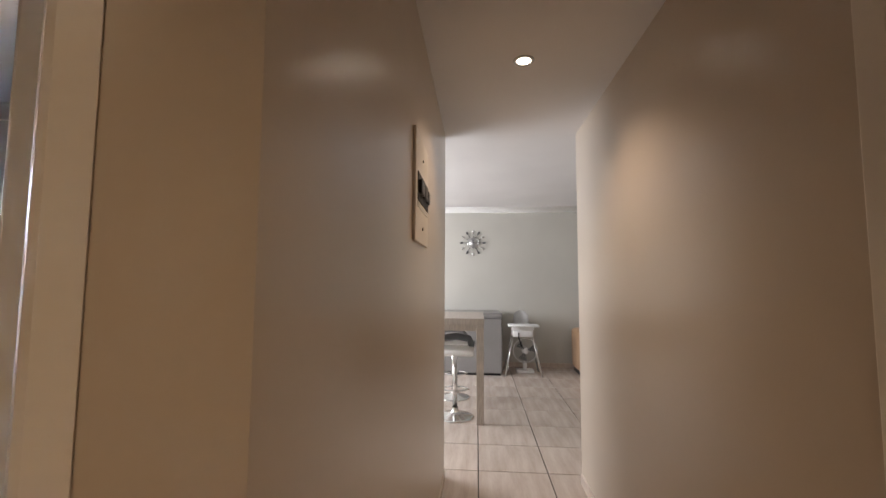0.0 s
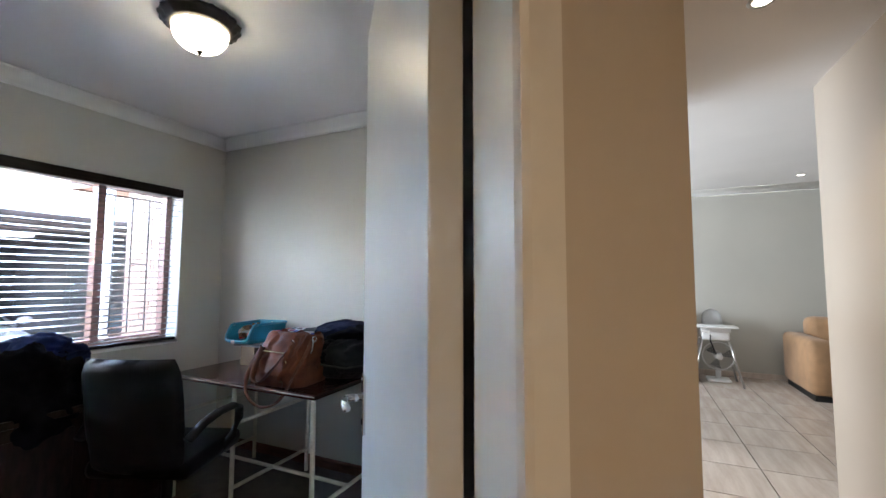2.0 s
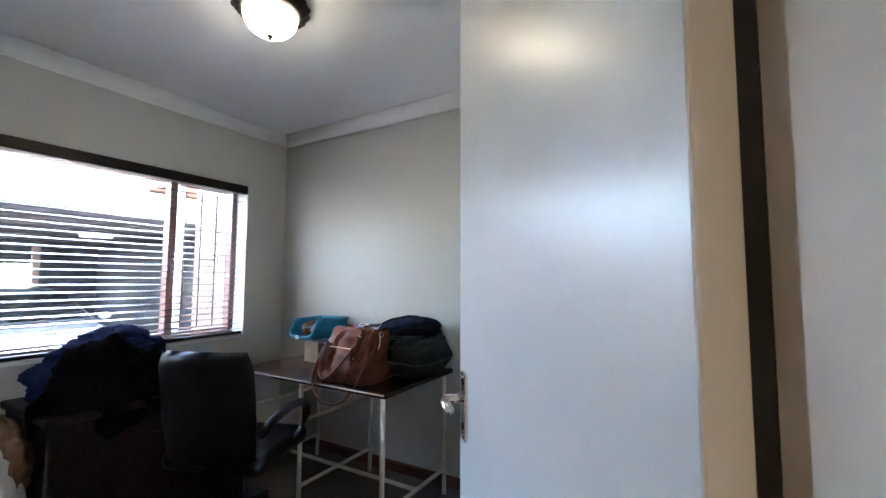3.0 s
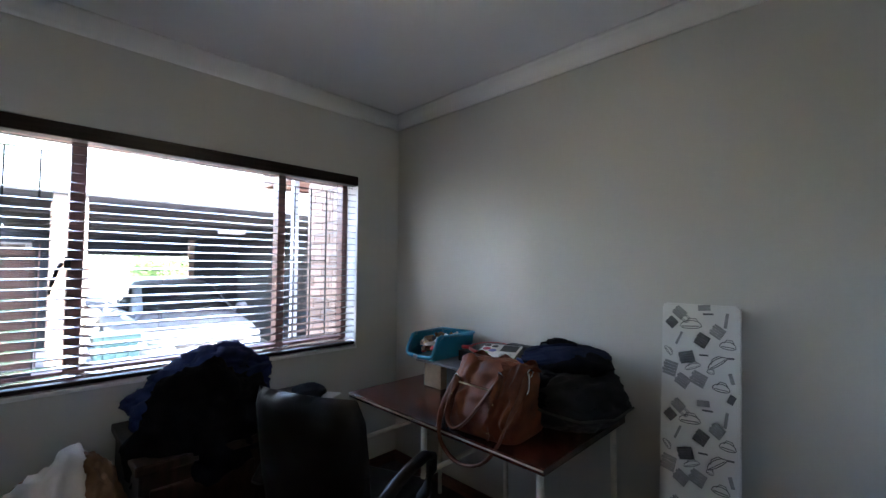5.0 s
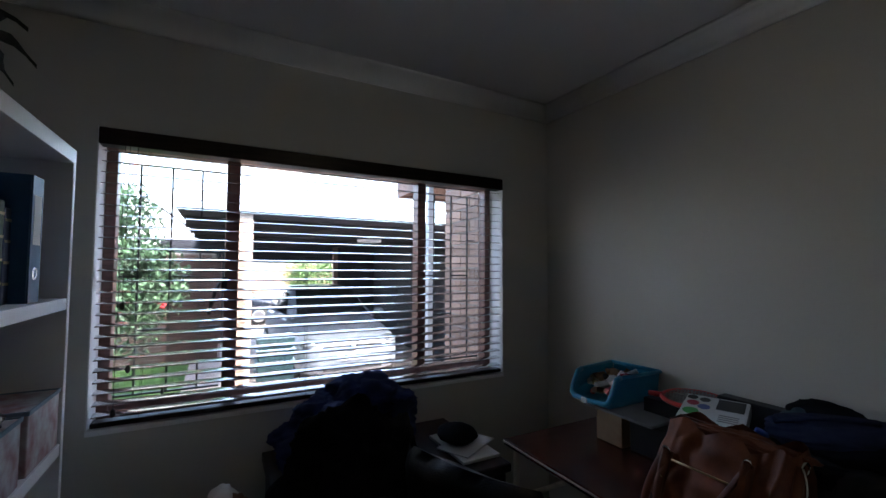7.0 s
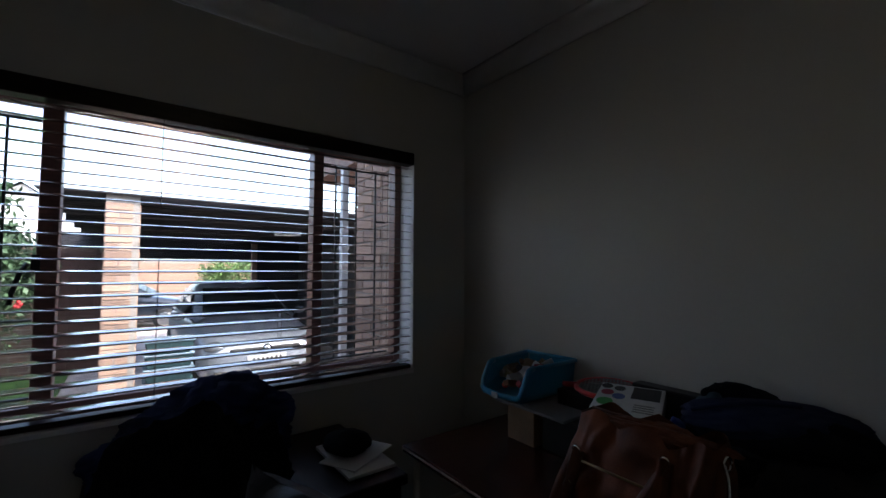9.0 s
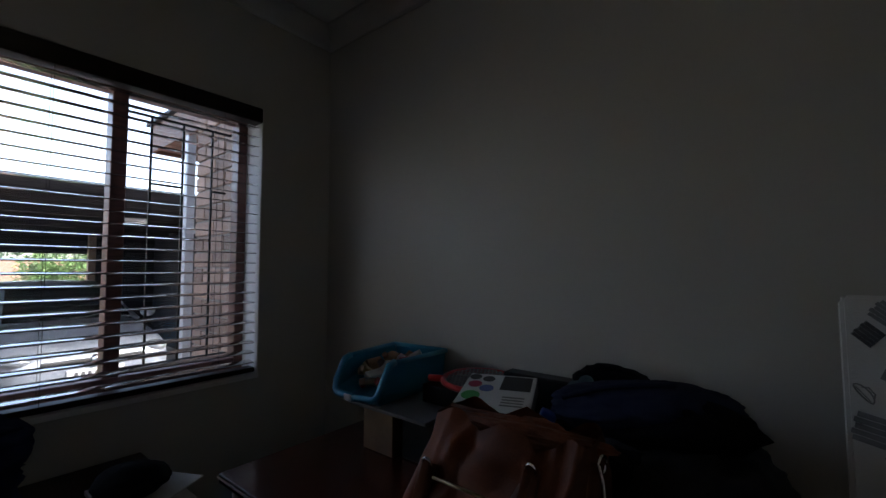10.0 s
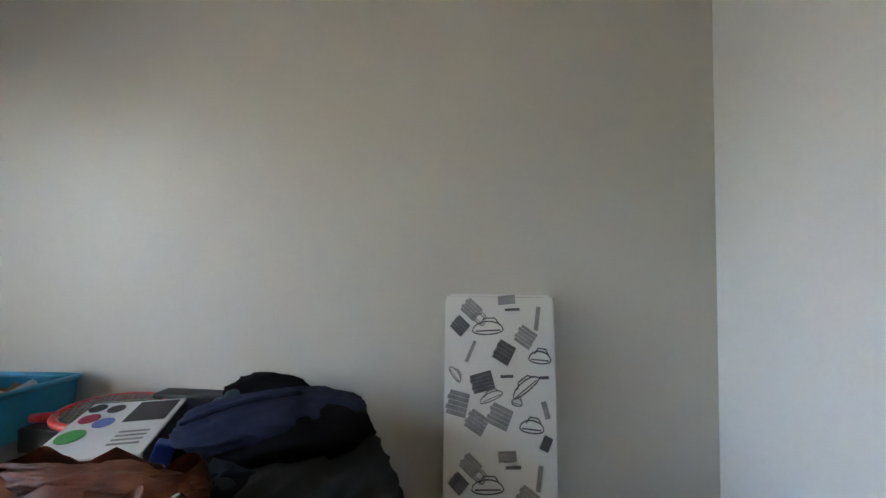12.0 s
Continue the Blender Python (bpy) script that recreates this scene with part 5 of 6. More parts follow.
part("guard", bm, STEEL, fn, "wire guard", True)
part("guard_rim", tube(B(), [(0.178 * math.cos(a), -0.065, 0.33 + 0.178 * math.sin(a)) for a in np.linspace(0, math.tau, 32, endpoint=False)], 0.010, 6, closed=True), WHITEPLASTIC, fn, "white rim", True)
part("hub_badge", cyl(B(), (0, -0.13, 0.33), (0, -0.115, 0.33), 0.042), WHITEPLASTIC, fn, "", True)
for k in range(3):
    a = k * math.tau / 3 + 0.3
    bm = B()
    q = [bm.verts.new((r * math.cos(a + d), -0.06 + o_, 0.33 + r * math.sin(a + d))) for r, d, o_ in ((0.03, -0.3, 0.012), (0.15, -0.45, 0.018), (0.16, 0.35, -0.018), (0.03, 0.3, -0.012))]
    bm.faces.new(q)
    bmesh.ops.solidify(bm, geom=bm.faces[:], thickness=0.003)
    part("blade", bm, MESH, fn, "grey blade")
ck = thing("wall_clock", (0.51, YL - 0.012, 2.0), "round wall clock with chrome spoon-shaped rays", "clock")
part("dial", cyl(B(), (0, 0, 0), (0, -0.02, 0), 0.085, seg=32), mat("silver_dial", (0.5, 0.5, 0.49), 0.3, 0.6, var=0.1), ck, "silver dial", True)
part("dial_rim", tube(B(), [(0.088 * math.cos(a), -0.018, 0.088 * math.sin(a)) for a in np.linspace(0, math.tau, 32, endpoint=False)], 0.006, 6, closed=True), CHROME, ck, "", True)
for k in range(12):
    a = k * math.tau / 12
    c, s = math.cos(a), math.sin(a)
    bm = cyl(B(), (0.09 * c, -0.012, 0.09 * s), (0.165 * c, -0.012, 0.165 * s), 0.0055, seg=6)
    bmesh.ops.create_uvsphere(bm, u_segments=10, v_segments=6, radius=1, matrix=Matrix.Translation((0.185 * c, -0.014, 0.185 * s)) @ Matrix.Rotation(-a, 4, "Y") @ Matrix.Diagonal((0.03, 0.008, 0.017, 1)))
    part("ray", bm, CHROME if k % 2 else INKGREY, ck, "", True)
bm = box(B(), -0.004, 0.004, -0.026, -0.023, -0.01, 0.055)
box(bm, -0.01, 0.045, -0.029, -0.026, -0.003, 0.003)
part("clock_hand", bm, INKBLACK, ck, "black hour and minute pointers")
sf = thing("sofa", (2.82, 8.15, 0), "caramel suede sofa with rounded arms", "sofa")
for s in (-1, 1):
    part("arm", box(B(), s * 0.66 - 0.12, s * 0.66 + 0.12, -0.42, 0.50, 0.06, 0.66, 0.06), SOFA, sf, "", True)
part("seat_base", box(B(), -0.54, 0.54, -0.40, 0.50, 0.06, 0.28, 0.02), SOFA, sf)
part("seat_cushion", box(B(), -0.54, 0.54, -0.44, 0.26, 0.28, 0.44, 0.05), SOFA, sf, "", True)
part("backrest", box(B(), -0.56, 0.56, 0.22, 0.55, 0.28, 0.86, 0.08), SOFA, sf, "", True)
part("plinth", box(B(), -0.74, 0.74, -0.38, 0.48, 0.0, 0.06), BLACKPLASTIC, sf, "dark plinth")
wn_ = tagged(thing("window_2", (-2.5, 6.7, 0.95), "living room window with a white frame", "window"), kind="structure")
bm = B()
for y0, y1, z0_, z1_ in ((-1.2, 1.2, 0, 0.05), (-1.2, 1.2, 1.15, 1.2), (-1.2, -1.15, 0.05, 1.15), (1.15, 1.2, 0.05, 1.15), (-0.03, 0.03, 0.05, 1.15)):
    box(bm, -0.03, 0.03, y0, y1, z0_, z1_)
part("window_frame", bm, WHITEPLASTIC, wn_)

# ---------------------------------------------------------------- outside
GZ = -0.35
bm = B()
bmesh.ops.create_grid(bm, x_segments=2, y_segments=2, size=400, matrix=Matrix.Translation((0, 0, GZ)))
tagged(obj("ground", bm, PAVING), "pale brick-paved yard", "ground", "", "structure")
bm = box(B(), -11.5, -6.6, -6.0, 2.05, GZ - 0.02, GZ + 0.02, 0.01)
tagged(obj("lawn", bm, LAWN), "short green lawn beside the paving", "lawn", "", "structure")
random.seed(21)
bm = B()
for k in range(5200):
    x, y = random.uniform(-10.2, -6.6), random.uniform(-1.5, 2.03)
    h, a, w = random.uniform(0.02, 0.05), random.uniform(0, math.tau), 0.004
    dx, dy = w * math.cos(a), w * math.sin(a)
    v = [bm.verts.new(p) for p in ((x - dx, y - dy, GZ + 0.02), (x + dx, y + dy, GZ + 0.02), (x + dy * 3, y + dx * 3, GZ + 0.02 + h))]
    bm.faces.new(v)
tagged(obj("grass", bm, LAWN), "short green grass blades", "grass", "", "stuff")

# face-brick work: bricks of 222 x 73 mm with 10 mm joints
_bm = B()
box(_bm, -0.111, 0.111, -0.008, 0.008, -0.0365, 0.0365, 0.004)
BRICKME = bpy.data.meshes.new("brick")
_bm.to_mesh(BRICKME)
_bm.free()
BRICKME.materials.append(BRICK)
_bm = B()
box(_bm, -0.053, 0.053, -0.008, 0.008, -0.0365, 0.0365, 0.004)
HALFME = bpy.data.meshes.new("half_brick")
_bm.to_mesh(HALFME)
_bm.free()
HALFME.materials.append(BRICK)


def brick_face(parent, a, b, z0, z1, out):
    """Stretcher courses on one upright face from plan point a to b; out is the outward normal."""
    a, b = Vector(a), Vector(b)
    d = (b - a).normalized()
    ln, rz = (b - a).length, math.degrees(math.atan2(d.y, d.x))
    rows_ = int((z1 - z0) / 0.083)
    for j in range(rows_):
        s, odd = 0.0, j % 2
        first = True
        while s < ln - 0.03:
            half = (odd and first) or ln - s < 0.222
            w = 0.106 if half else 0.222
            if s + w > ln + 0.012:
                break
            o = new("brick", HALFME if half else BRICKME)
            o.parent = parent
            p = a + d * (s + w / 2)
            o.matrix_basis = pose(p.x, p.y, z0 + 0.0415 + j * 0.083, 0, 0, rz)
            s += w + 0.010
            first = False


pier = thing("brick_pier", (0, 0, 0), "face-brick pier standing outside the window", "brick pier")
part("core", box(B(), -3.60, -3.09, 4.010, 4.40, GZ, 2.32), MORTAR, pier, "mortar joints, shade between bricks put into their colour")
brick_face(pier, (-3.60, 4.008), (-3.09, 4.008), GZ, 2.30, (0, -1))
brick_face(pier, (-3.602, 4.40), (-3.602, 4.02), GZ, 2.30, (-1, 0))
col = thing("brick_column", (0, 0, 0), "square face-brick column holding up the carport", "brick column")
part("core", box(B(), -6.62, -6.346, 2.566, 2.846, GZ, 2.134), MORTAR, col, "mortar joints, shade between bricks put into their colour")
brick_face(col, (-6.344, 2.566), (-6.344, 2.85), GZ, 2.08, (1, 0))
brick_face(col, (-6.62, 2.848), (-6.345, 2.848), GZ, 2.08, (0, 1))
brick_face(col, (-6.62, 2.564), (-6.345, 2.564), GZ, 2.08, (0, -1))
struct("outer_sill", box(B(), -3.17, -3.035, WY0 - 0.03, WY1 + 0.03, WZ0 - 0.03, WZ0 + 0.006, 0.006), mat("red_sill_tile", (0.22, 0.05, 0.035), 0.4, var=0.2), "red quarry tile outer window sill", "sill")

# porch eave beside the pier
ev = thing("eave", (0, 0, 0), "brown boarded eave above the brick pier", "eave")
for k in range(11):
    part("soffit_board", box(B(), -3.62 - (k + 1) * 0.125 + 0.006, -3.62 - k * 0.125, 4.215, 6.4, 2.265, 2.285, 0.002), SOFFIT, ev)
part("fascia", box(B(), -5.03, -5.0, 4.19, 6.4, 2.24, 2.45, 0.003), SOFFIT, ev, "brown timber fascia")
part("barge_board", box(B(), -5.0, -3.62, 4.19, 4.213, 2.24, 2.45, 0.003), SOFFIT, ev, "brown barge board")
part("roof_sheet", box(B(), -5.06, -3.08, 4.16, 6.4, 2.455, 2.48, 0.003), ROOFDARK, ev, "dark roof sheet")
dp = thing("downpipe", (-4.30, 4.22, GZ), "white square downpipe beside the brick pier", "downpipe")
part("pipe", box(B(), -0.028, 0.028, -0.028, 0.028, 0.0, 2.62, 0.006), WHITEPIPE, dp)
for z in (0.5, 1.9):
    part("bracket", box(B(), -0.034, 0.034, -0.034, 0.034, z, z + 0.03, 0.003), WHITEPIPE, dp)

# carport
cpt = thing("carport", (0, 0, 0), "dark open carport with a flat roof", "carport")
# roof, rafters, lintel and walls carry the carport's shade in their colour
part("roof", box(B(), -12.6, -6.28, 2.05, 6.6, 2.135, 2.15), ROOFDARK, cpt, "thin dark sheet roof, underside shade put into its colour")
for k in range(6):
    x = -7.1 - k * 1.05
    part("rafter", box(B(), x - 0.05, x, 2.1, 6.39, 1.99, 2.134, 0.003), SHADEBEAM, cpt)
part("back_lintel", box(B(), -12.4, -12.2, 1.3, 6.6, 1.60, 2.12), SHADEPAINT, cpt, "lintel with the carport shade put into its colour")
part("back_wall", box(B(), -12.4, -12.2, 5.32, 6.6, GZ, 1.60), SHADEPAINT, cpt, "back wall with the carport shade put into its colour")
part("back_wall", box(B(), -12.4, -12.2, 1.3, 2.95, GZ, 1.60), SHADEPAINT, cpt, "back wall with the carport shade put into its colour")
part("side_wall", box(B(), -12.2, -6.7, 6.4, 6.6, GZ, 2.12), SHADEPAINT, cpt, "side wall with the carport shade put into its colour")
part("post", box(B(), -12.16, -12.04, 5.20, 5.32, GZ, 2.0, 0.005), BRICK, cpt, "brick post")
lt = thing("batten_light", (-7.9, 4.82, 1.985), "white fluorescent batten fitting, switched off", "light fitting", turn=62)
part("body", box(B(), -0.21, 0.21, -0.03, 0.03, -0.04, 0.0, 0.004), WHITEPLASTIC, lt)
part("tube", cyl(B(), (-0.2, 0, -0.054), (0.2, 0, -0.054), 0.013), WHITEPLASTIC, lt, "white fluorescent tube", True)


# cars
def loft(bm, stations, seg=28, e=0.38):
    rows_ = []
    for X, hw, zb, zt in stations:
        r = []
        for k in range(seg):
            a = k * math.tau / seg
            c, s = math.cos(a), math.sin(a)
            r.append(bm.verts.new((X, hw * math.copysign(abs(c) ** e, c), (zb + zt) / 2 + (zt - zb) / 2 * math.copysign(abs(s) ** e, s))))
        rows_.append(r)
    for a, b in zip(rows_, rows_[1:]):
        for k in range(seg):
            bm.faces.new((a[k], a[(k + 1) % seg], b[(k + 1) % seg], b[k]))
    bm.faces.new(rows_[0])
    bm.faces.new(rows_[-1][::-1])
    bmesh.ops.recalc_face_normals(bm, faces=bm.faces)
    return bm


def quad(bm, pts, th=0.006):
    bm.faces.new([bm.verts.new(p) for p in pts])
    bmesh.ops.solidify(bm, geom=bm.faces[:], thickness=th)
    return bm


def car(name, at, turn, paint, label):
    c = thing(name, at, label, "car", "parked cars", turn)
    part("body", loft(B(), [(1.96, 0.52, 0.33, 0.56), (1.93, 0.66, 0.24, 0.64), (1.86, 0.75, 0.20, 0.71), (1.70, 0.80, 0.18, 0.78), (1.40, 0.825, 0.17, 0.86), (1.05, 0.83, 0.17, 0.92), (0.75, 0.835, 0.17, 0.96), (0, 0.84, 0.17, 0.97),
                            (-1.0, 0.84, 0.17, 0.98), (-1.6, 0.82, 0.18, 0.98), (-1.88, 0.76, 0.24, 0.94), (-1.96, 0.62, 0.34, 0.85)]), paint, c, "", True)
    bm = B()
    rows_ = []
    for X, zt, wt in ((0.86, 0.965, 0.70), (0.45, 1.20, 0.63), (0.08, 1.40, 0.575), (-0.3, 1.455, 0.56), (-0.9, 1.46, 0.555), (-1.35, 1.40, 0.55), (-1.72, 1.12, 0.60), (-1.84, 0.965, 0.66)):
        rows_.append([bm.verts.new(v) for v in ((X, -0.755, 0.95), (X, -wt - 0.03, zt - 0.06), (X, -wt + 0.06, zt), (X, 0, zt + 0.015), (X, wt - 0.06, zt), (X, wt + 0.03, zt - 0.06), (X, 0.755, 0.95))])
    for a, b in zip(rows_, rows_[1:]):
        for k in range(6):
            bm.faces.new((a[k], a[k + 1], b[k + 1], b[k]))
    bmesh.ops.recalc_face_normals(bm, faces=bm.faces)
    part("cabin", bm, paint, c, "", True)
    part("windscreen", quad(B(), [(0.86, -0.64, 0.99), (0.86, 0.64, 0.99), (0.13, 0.53, 1.405), (0.13, -0.53, 1.405)]), CARGLASS, c, "dark tinted windscreen")
    for s in (-1, 1):
        part("side_window", quad(B(), [(0.55, s * 0.765, 0.99), (0.02, s * 0.63, 1.33), (-0.42, s * 0.618, 1.385), (-0.42, s * 0.77, 0.99)]), CARGLASS, c, "dark side window")
        part("side_window", quad(B(), [(-0.48, s * 0.77, 0.99), (-0.48, s * 0.618, 1.385), (-1.22, s * 0.612, 1.36), (-1.45, s * 0.765, 1.02)]), CARGLASS, c, "dark side window")
        part("headlight", heap(B(), (1.775, s * 0.625, 0.66), (0.155, 0.145, 0.082), 4, 0.0, 1, 3), LAMPGLASS, c, "large clear headlight", True)
        bm = heap(B(), (0.62, s * 0.93, 1.0), (0.05, 0.10, 0.065), 6, 0.0, 1, 3)
        part("wing_mirror", bm, paint, c, "", True)
        part("fog_lamp", box(B(), 1.86, 1.958, s * 0.58 - 0.08, s * 0.58 + 0.07, 0.30, 0.36, 0.01), INKBLACK, c, "dark fog lamp recess")
        for X in (1.24, -1.26):
            y = s * 0.80
            w = part("wheel", cyl(B(), (X, y - 0.09 * s, 0.29), (X, y + 0.055 * s, 0.29), 0.30, seg=28), RUBBER, c, "black tyre", True)
            bm = lathe(B(), [(0.19, 0), (0.185, 0.012), (0.15, 0.004), (0.03, 0.012), (0.001, 0.012)], 20)
            bmesh.ops.transform(bm, matrix=Matrix.Translation((X, y + 0.058 * s, 0.29)) @ Matrix.Rotation(-s * math.pi / 2, 4, "X"), verts=bm.verts)
            part("rim", bm, STEEL, w, "alloy rim", True)
    part("grille", box(B(), 1.84, 1.972, -0.47, 0.47, 0.565, 0.64, 0.012), INKBLACK, c, "narrow black grille")
    part("chrome_strip", box(B(), 1.90, 1.978, -0.42, 0.42, 0.600, 0.608, 0.002), CHROME, c, "chrome grille strip")
    part("badge", cyl(B(), (1.94, 0, 0.612), (1.988, 0, 0.612), 0.062), CHROME, c, "round chrome badge", True)
    part("lower_grille", box(B(), 1.86, 1.975, -0.46, 0.46, 0.26, 0.36, 0.012), INKBLACK, c, "black lower grille")
    pl = part("number_plate", box(B(), 1.95, 1.985, -0.26, 0.26, 0.415, 0.525, 0.003), PAPER, c, "pale number plate")
    bm = B()
    for k in range(7):
        box(bm, 1.986, 1.988, -0.20 + k * 0.06, -0.165 + k * 0.06, 0.445, 0.50)
    part("plate_lettering", bm, INKGREY, pl, "grey unreadable lettering")
    bm = B()
    for s in (-1, 1):
        tube(bm, [(0.90, s * 0.12 - 0.2, 0.985), (0.82, s * 0.30 - 0.1, 1.02), (0.78, s * 0.45, 1.05)], 0.008, 6)
    part("wiper", bm, INKBLACK, c, "black wipers")
    return c


car("hatchback_car", (-9.17, 4.30, GZ), 2, SILVER, "silver hatchback parked nose-out in the carport")
car("dark_car", (-16.3, 2.6, GZ), 78, DARKCAR, "dark blue car parked beyond the carport")

# refuse bin and crates by the column
wb = thing("crate_stack", (-6.75, 3.17, GZ), "stack of dark green plastic crates beside the column", "crates")
for k in range(6):
    z = k * 0.155
    bm = B()
    lo = [bm.verts.new((x, y, z)) for x, y in ((-0.15, -0.205), (0.15, -0.205), (0.15, 0.205), (-0.15, 0.205))]
    hi = [bm.verts.new((x, y, z + 0.135)) for x, y in ((-0.175, -0.235), (0.175, -0.235), (0.175, 0.235), (-0.175, 0.235))]
    bm.faces.new(lo[::-1])
    bm.faces.new(hi)
    for q in range(4):
        bm.faces.new((lo[q], lo[(q + 1) % 4], hi[(q + 1) % 4], hi[q]))
    for y in (-0.12, 0.0, 0.12):
        box(bm, 0.15, 0.176, y - 0.008, y + 0.008, z + 0.01, z + 0.13, 0.002)
    bmesh.ops.bevel(bm, geom=[e for e in bm.edges if e.calc_length() > 0.12 and e.verts[0] in lo + hi], offset=0.012, segments=2, affect="EDGES")
    crate = part("crate", bm, BINGREEN, wb)
    part("crate_rim", box(B(), -0.184, 0.184, -0.244, 0.244, z + 0.136, z + 0.153, 0.005), BLUECLOTH if k > 2 else BINGREEN, crate, "worn moulded rim")


# garden: flowering shrub, hedge, trees
def leaves(bm, n, centre, size, seed, leaf, hole=0.35):
    rnd = random.Random(seed)
    made = 0
    while made < n:
        p = Vector((rnd.gauss(0, 0.5), rnd.gauss(0, 0.5), rnd.gauss(0, 0.5)))
        if p.length > 1.15 or noise.noise(p * 2.3 + Vector((seed, 0, 0))) < -hole + 0.2:
            continue
        q = Vector(centre) + Vector((p.x * size[0], p.y * size[1], p.z * size[2]))
        r = Euler((rnd.uniform(-1.2, 1.2), rnd.uniform(-1.2, 1.2), rnd.uniform(0, 6.3))).to_matrix()
        l, w = leaf * rnd.uniform(0.7, 1.4), leaf * rnd.uniform(0.3, 0.5)
        vs = [bm.verts.new(q + r @ Vector(v)) for v in ((-l, 0, 0), (0, -w, 0.15 * w), (l, 0, 0), (0, w, 0.15 * w))]
        bm.faces.new(vs)
        made += 1
    return bm


def shrub(name, at, crowns, n, leaf, m, label, cat, flowers=0, seed=1):
    t = thing(name, at, label, cat)
    top = max(c[2] for c, s in crowns)
    bm = B()
    tube(bm, [(0, 0, 0), (0.03, 0.02, top * 0.35), (-0.02, 0.05, top * 0.6)], 0.05, 8)
    for k, (c, s) in enumerate(crowns):
        tube(bm, [(0, 0, top * 0.25), (c[0] * 0.5, c[1] * 0.5, (top * 0.25 + c[2]) / 2), c], 0.022, 6)
    part("trunk", bm, BARK, t, "brown woody stems", True)
    bm = B()
    for k, (c, s) in enumerate(crowns):
        leaves(bm, n // len(crowns), c, s, seed + k, leaf)
    part("crown", bm, m, t, "dense uneven foliage")
    rnd = random.Random(seed)
    for k in range(flowers):
        c, s = crowns[k % len(crowns)]
        p = Vector(c) + Vector((s[0] * rnd.uniform(0.3, 0.9), s[1] * rnd.uniform(-0.8, 0.8), s[2] * rnd.uniform(-0.6, 0.8)))
        bm = B()
        for q in range(5):
            a = q * math.tau / 5
            bmesh.ops.create_icosphere(bm, subdivisions=1, radius=1, matrix=Matrix.Translation(p + Vector((0.012, 0.024 * math.cos(a), 0.024 * math.sin(a)))) @ Matrix.Diagonal((0.018, 0.024, 0.024, 1)))
        part("flower", bm, FLOWER, t, "red blossom", True)
    return t


shrub("flowering_shrub", (-7.0, 0.95, GZ), [((0, 0.1, 1.7), (0.8, 0.9, 0.7)), ((0.1, 0.75, 1.65), (0.5, 0.45, 0.5)), ((-0.2, -0.7, 1.9), (0.8, 0.7, 0.8)), ((0.1, 0.3, 2.35), (0.6, 0.6, 0.5)), ((0, -0.5, 2.8), (0.6, 0.7, 0.6)), ((0.1, 0.1, 1.1), (0.7, 0.8, 0.5)), ((-0.1, -0.9, 1.0), (0.7, 0.8, 0.8))], 24000, 0.046, LEAF, "tall green shrub covered in red flowers", "shrub", 18, 4)
shrub("garden_tree", (-8.2, -0.6, GZ), [((0, 0, 2.9), (0.9, 0.9, 0.9)), ((0.3, 0.6, 3.4), (0.7, 0.7, 0.7)), ((-0.3, -0.7, 3.6), (0.9, 0.8, 0.8)), ((0, 0, 1.9), (0.8, 0.8, 0.8))], 3600, 0.06, LEAF, "leafy garden tree behind the shrub", "tree", 0, 14)
shrub("hedge_bush", (-19.0, 6.0, GZ), [((0, 0.2, 1.55), (0.7, 1.0, 0.9)), ((0, 1.3, 1.6), (0.7, 1.0, 0.9)), ((0, -0.5, 1.4), (0.6, 0.7, 0.8))], 6500, 0.06, LEAFPALE, "rounded green bush beyond the carport", "bush", 0, 24)
shrub("low_bush", (-17.5, 3.2, GZ), [((0, 0, 0.6), (0.5, 0.7, 0.45))], 900, 0.05, mat("yellow_green_leaf", (0.20, 0.24, 0.03), 0.6, var=0.3), "low yellow-green bush by the road", "bush", 0, 34)
shrub("far_tree", (-32.0, 10.0, GZ), [((0, 0, 3.5), (2.2, 2.6, 1.6)), ((0, 3.0, 3.2), (2.0, 2.2, 1.5)), ((0, -3, 3.0), (2.0, 2.2, 1.4))], 2400, 0.16, LEAF, "tree beyond the boundary wall", "tree", 0, 44)


def wall_bricks(name, x, y0, y1, z0, z1, label, m):
    """A far brick wall whose courses stay one mesh."""
    t = thing(name, (0, 0, 0), label, "brick wall")
    part("core", box(B(), x - 0.2, x, y0, y1, z0, z1), MORTAR, t, "mortar with the joint shade put into its colour")
    verts, faces = [], []
    for j in range(int((z1 - z0) / 0.083)):
        s = y0 + (0.11 if j % 2 else 0)
        while s + 0.222 <= y1:
            b = len(verts)
            za, zb = z0 + j * 0.083 + 0.005, z0 + j * 0.083 + 0.078
            for xx in (x - 0.01, x + 0.008):
                verts += [(xx, s, za), (xx, s + 0.222, za), (xx, s + 0.222, zb), (xx, s, zb)]
            faces += [(b + 4, b + 5, b + 6, b + 7), (b, b + 4, b + 7, b + 3), (b + 1, b + 2, b + 6, b + 5), (b + 3, b + 7, b + 6, b + 2), (b, b + 1, b + 5, b + 4)]
            s += 0.232
    me = bpy.data.meshes.new("brick_courses")
    me.from_pydata(verts, [], faces)
    me.materials.append(m)
    o = new("brick_courses", me)
    o.parent = t
    tagged(o, kind="stuff")
    return t


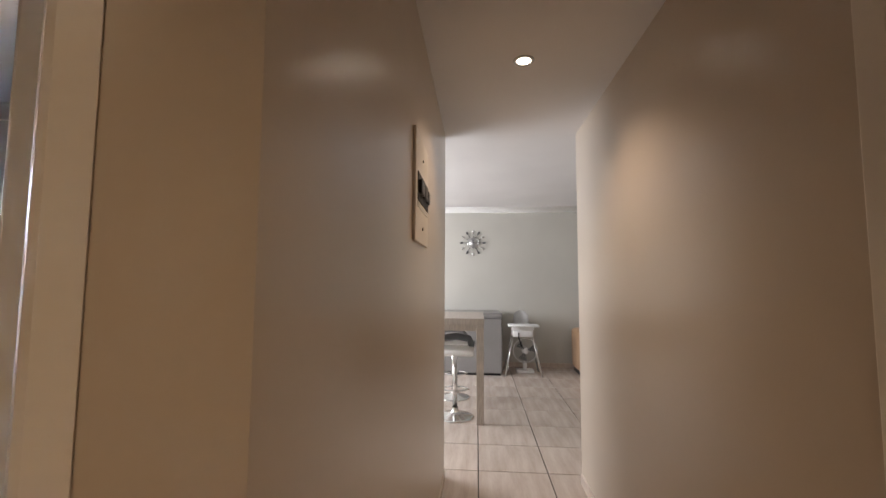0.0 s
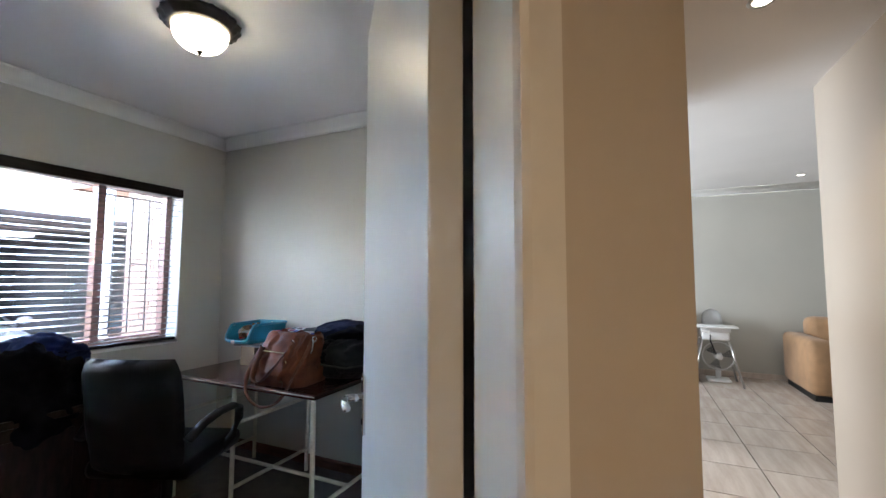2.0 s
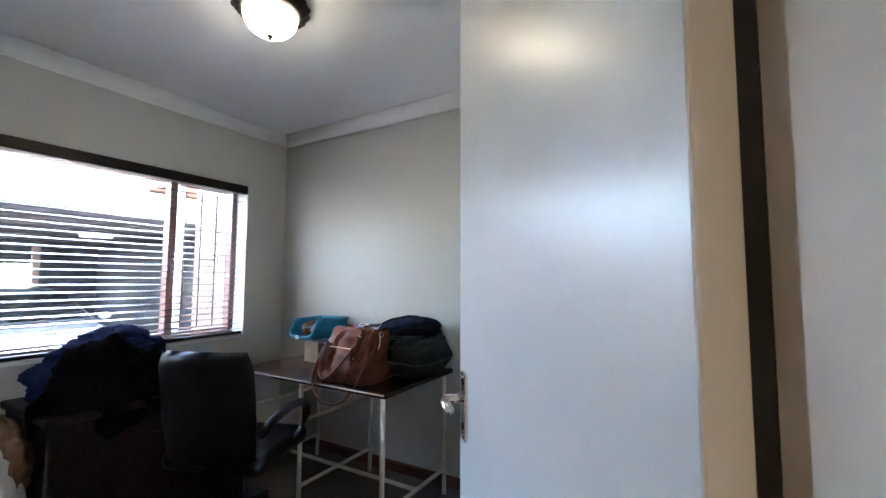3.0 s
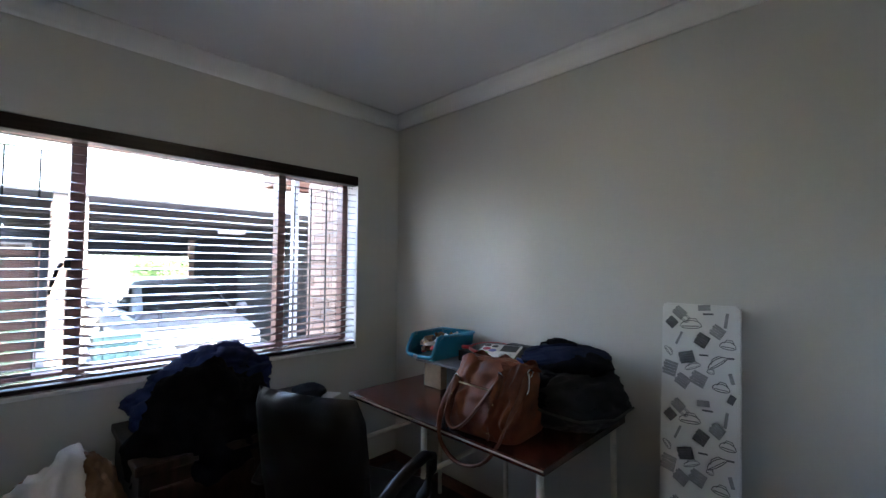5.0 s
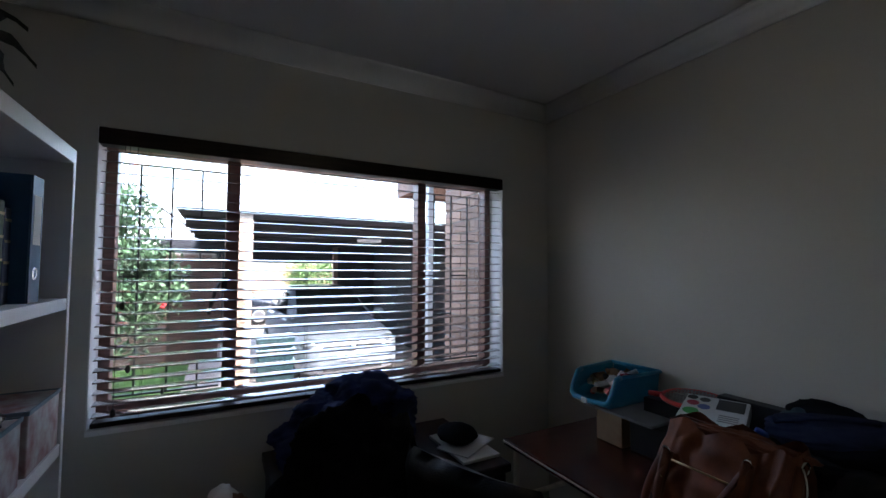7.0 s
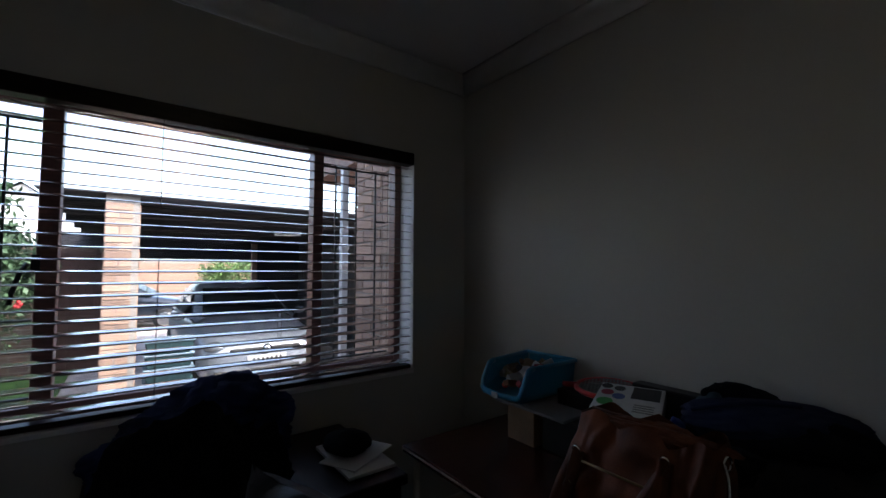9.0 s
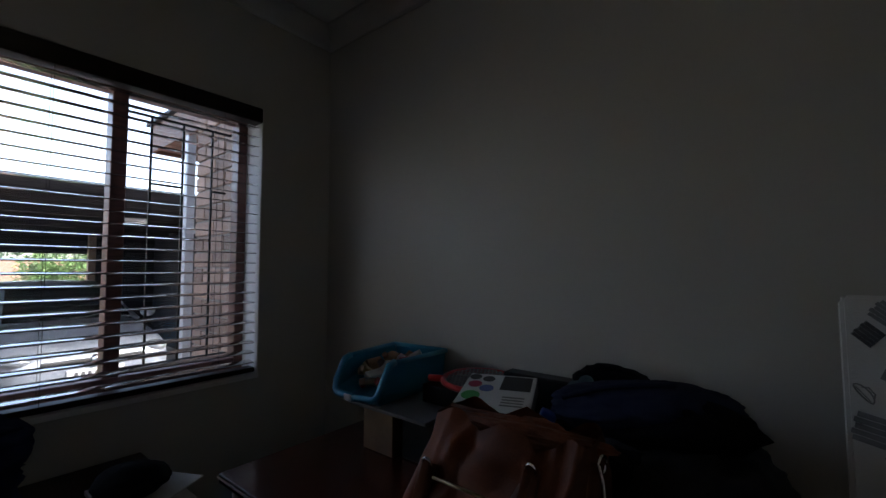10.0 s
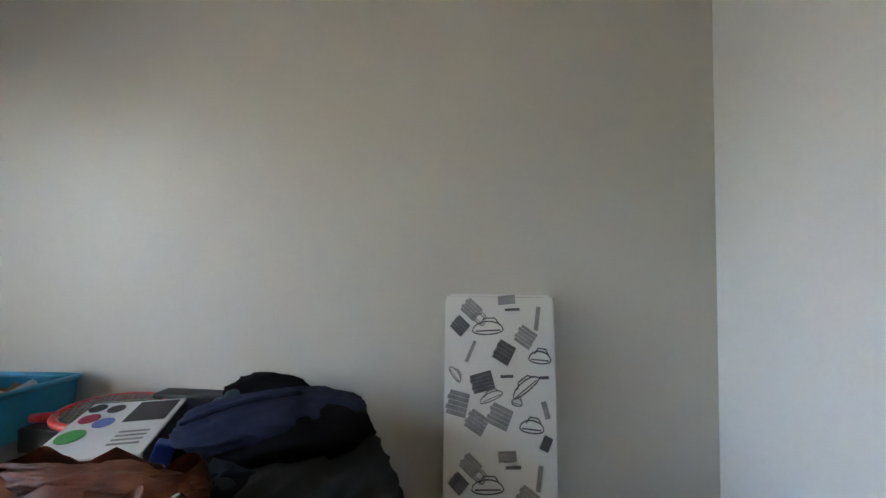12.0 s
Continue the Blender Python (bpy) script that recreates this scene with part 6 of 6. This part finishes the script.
BRICKFAR = mat("weathered_face_brick", (0.34, 0.19, 0.13), 0.85, var=0.3, scale=7, bump=0.3, bscale=60, second=(0.33, 0.20, 0.14))
# garden wall brick is darkened to hold the shade behind the shrub
BRICKSHADE = mat("shaded_face_brick", (0.13, 0.075, 0.055), 0.85, var=0.3, scale=7, bump=0.3, bscale=60, second=(0.10, 0.065, 0.05))
wall_bricks("garden_wall", -10.3, -2.5, 2.45, GZ, 1.75, "face-brick garden wall, shade put into its dark brown", BRICKSHADE)
wall_bricks("boundary_wall", -24.0, -4.0, 16.0, GZ, 1.70, "long orange brick boundary wall along the road", BRICKFAR)
gd = thing("garage_door", (-10.27, 2.10, GZ), "brown varnished plank door, roof shade put into its colour", "door")
for k in range(8):
    part("plank", box(B(), 0.0, 0.035, -0.42 + k * 0.105, -0.42 + k * 0.105 + 0.10, 0.02, 2.0, 0.004), GARAGEDOOR, gd)
part("door_frame", box(B(), 0.0, 0.05, -0.50, -0.43, 0.0, 2.08, 0.004), TIMBER, gd)
part("door_frame", box(B(), 0.0, 0.05, 0.43, 0.45, 0.0, 2.08, 0.004), TIMBER, gd)
nh = thing("neighbour_house", (-20.0, 0.2, GZ), "white gabled house far behind the garden wall", "house")
part("wall", prism(B(), [(-2, -2.2), (2, -2.2), (2, 2.2), (-2, 2.2)], 0, 2.6), PLASTERWHITE, nh, "white wall")
bm = B()
p = [bm.verts.new(v) for v in ((2.0, -2.2, 2.6), (2.0, 2.2, 2.6), (2.0, 0, 4.2), (-2, -2.2, 2.6), (-2, 2.2, 2.6), (-2, 0, 4.2))]
for q in ((0, 1, 2), (3, 5, 4)):
    bm.faces.new([p[i] for i in q])
part("gable", bm, PLASTERWHITE, nh, "white gable")
bm = B()
for s in (-1, 1):
    bm.faces.new([bm.verts.new(v) for v in ((2.2, s * 2.5, 2.42), (2.2, 0, 4.24), (-2.2, 0, 4.24), (-2.2, s * 2.5, 2.42))])
bmesh.ops.solidify(bm, geom=bm.faces[:], thickness=0.08)
part("roof", bm, ROOFDARK, nh, "dark roof")

# house shell over the rooms, so that no daylight leaks in
struct("roof_slab", box(B(), -3.07, 4.0, 0.49, 9.0, 2.76, 2.90), ROOFDARK, "dark roof slab over the rooms", "roof")
struct("gable_wall", box(B(), -3.07, -2.60, YN + 0.11, 9.0, GZ, 2.76), MORTAR, "plastered outer wall", "wall")
struct("footing", box(B(), -3.07, 4.0, 0.49, 9.0, GZ, -0.085), MORTAR, "plastered house footing", "footing")
struct("wall_outer_south", box(B(), -3.07, -0.98, 1.3, 1.64, GZ, 2.76), MORTAR, "plastered outer wall", "wall")
# added out of view, to keep south-west sky light off the north wall
struct("wall_sky_block", box(B(), -6.2, -3.07, 0.49, 0.70, GZ, 2.76), OUTPLASTER, "unseen plastered wall added to block south-west sky light", "wall")
struct("wall_head", box(B(), -3.072, XW, 1.64, YN + 0.11, 2.6, 2.76), MORTAR, "plastered wall head", "wall")

# ---------------------------------------------------------------- floor tiles
_bm = B()
box(_bm, -0.246, 0.246, -0.241, 0.241, -0.012, 0.0, 0.0015)
TILEME = bpy.data.meshes.new("tile")
_bm.to_mesh(TILEME)
_bm.free()
TILEME.materials.append(TILE)
for i in range(-6, 7):
    for j in range(-11, 7):
        x, y = 0.582 + 0.25 + i * 0.5, 5.567 + 0.245 + j * 0.49
        if y < 4.7 and not (-0.9 < x < 1.4):
            continue
        if y > 8.9 or y < 0.55 or x > 3.9 or x < -2.5:
            continue
        if y < 4.9 and x < 0.0 and y > 2.2:
            continue
        o = new("tile", TILEME)
        o.parent = floor
        o.matrix_basis = pose(x, y, 0, 0, 0, 0)
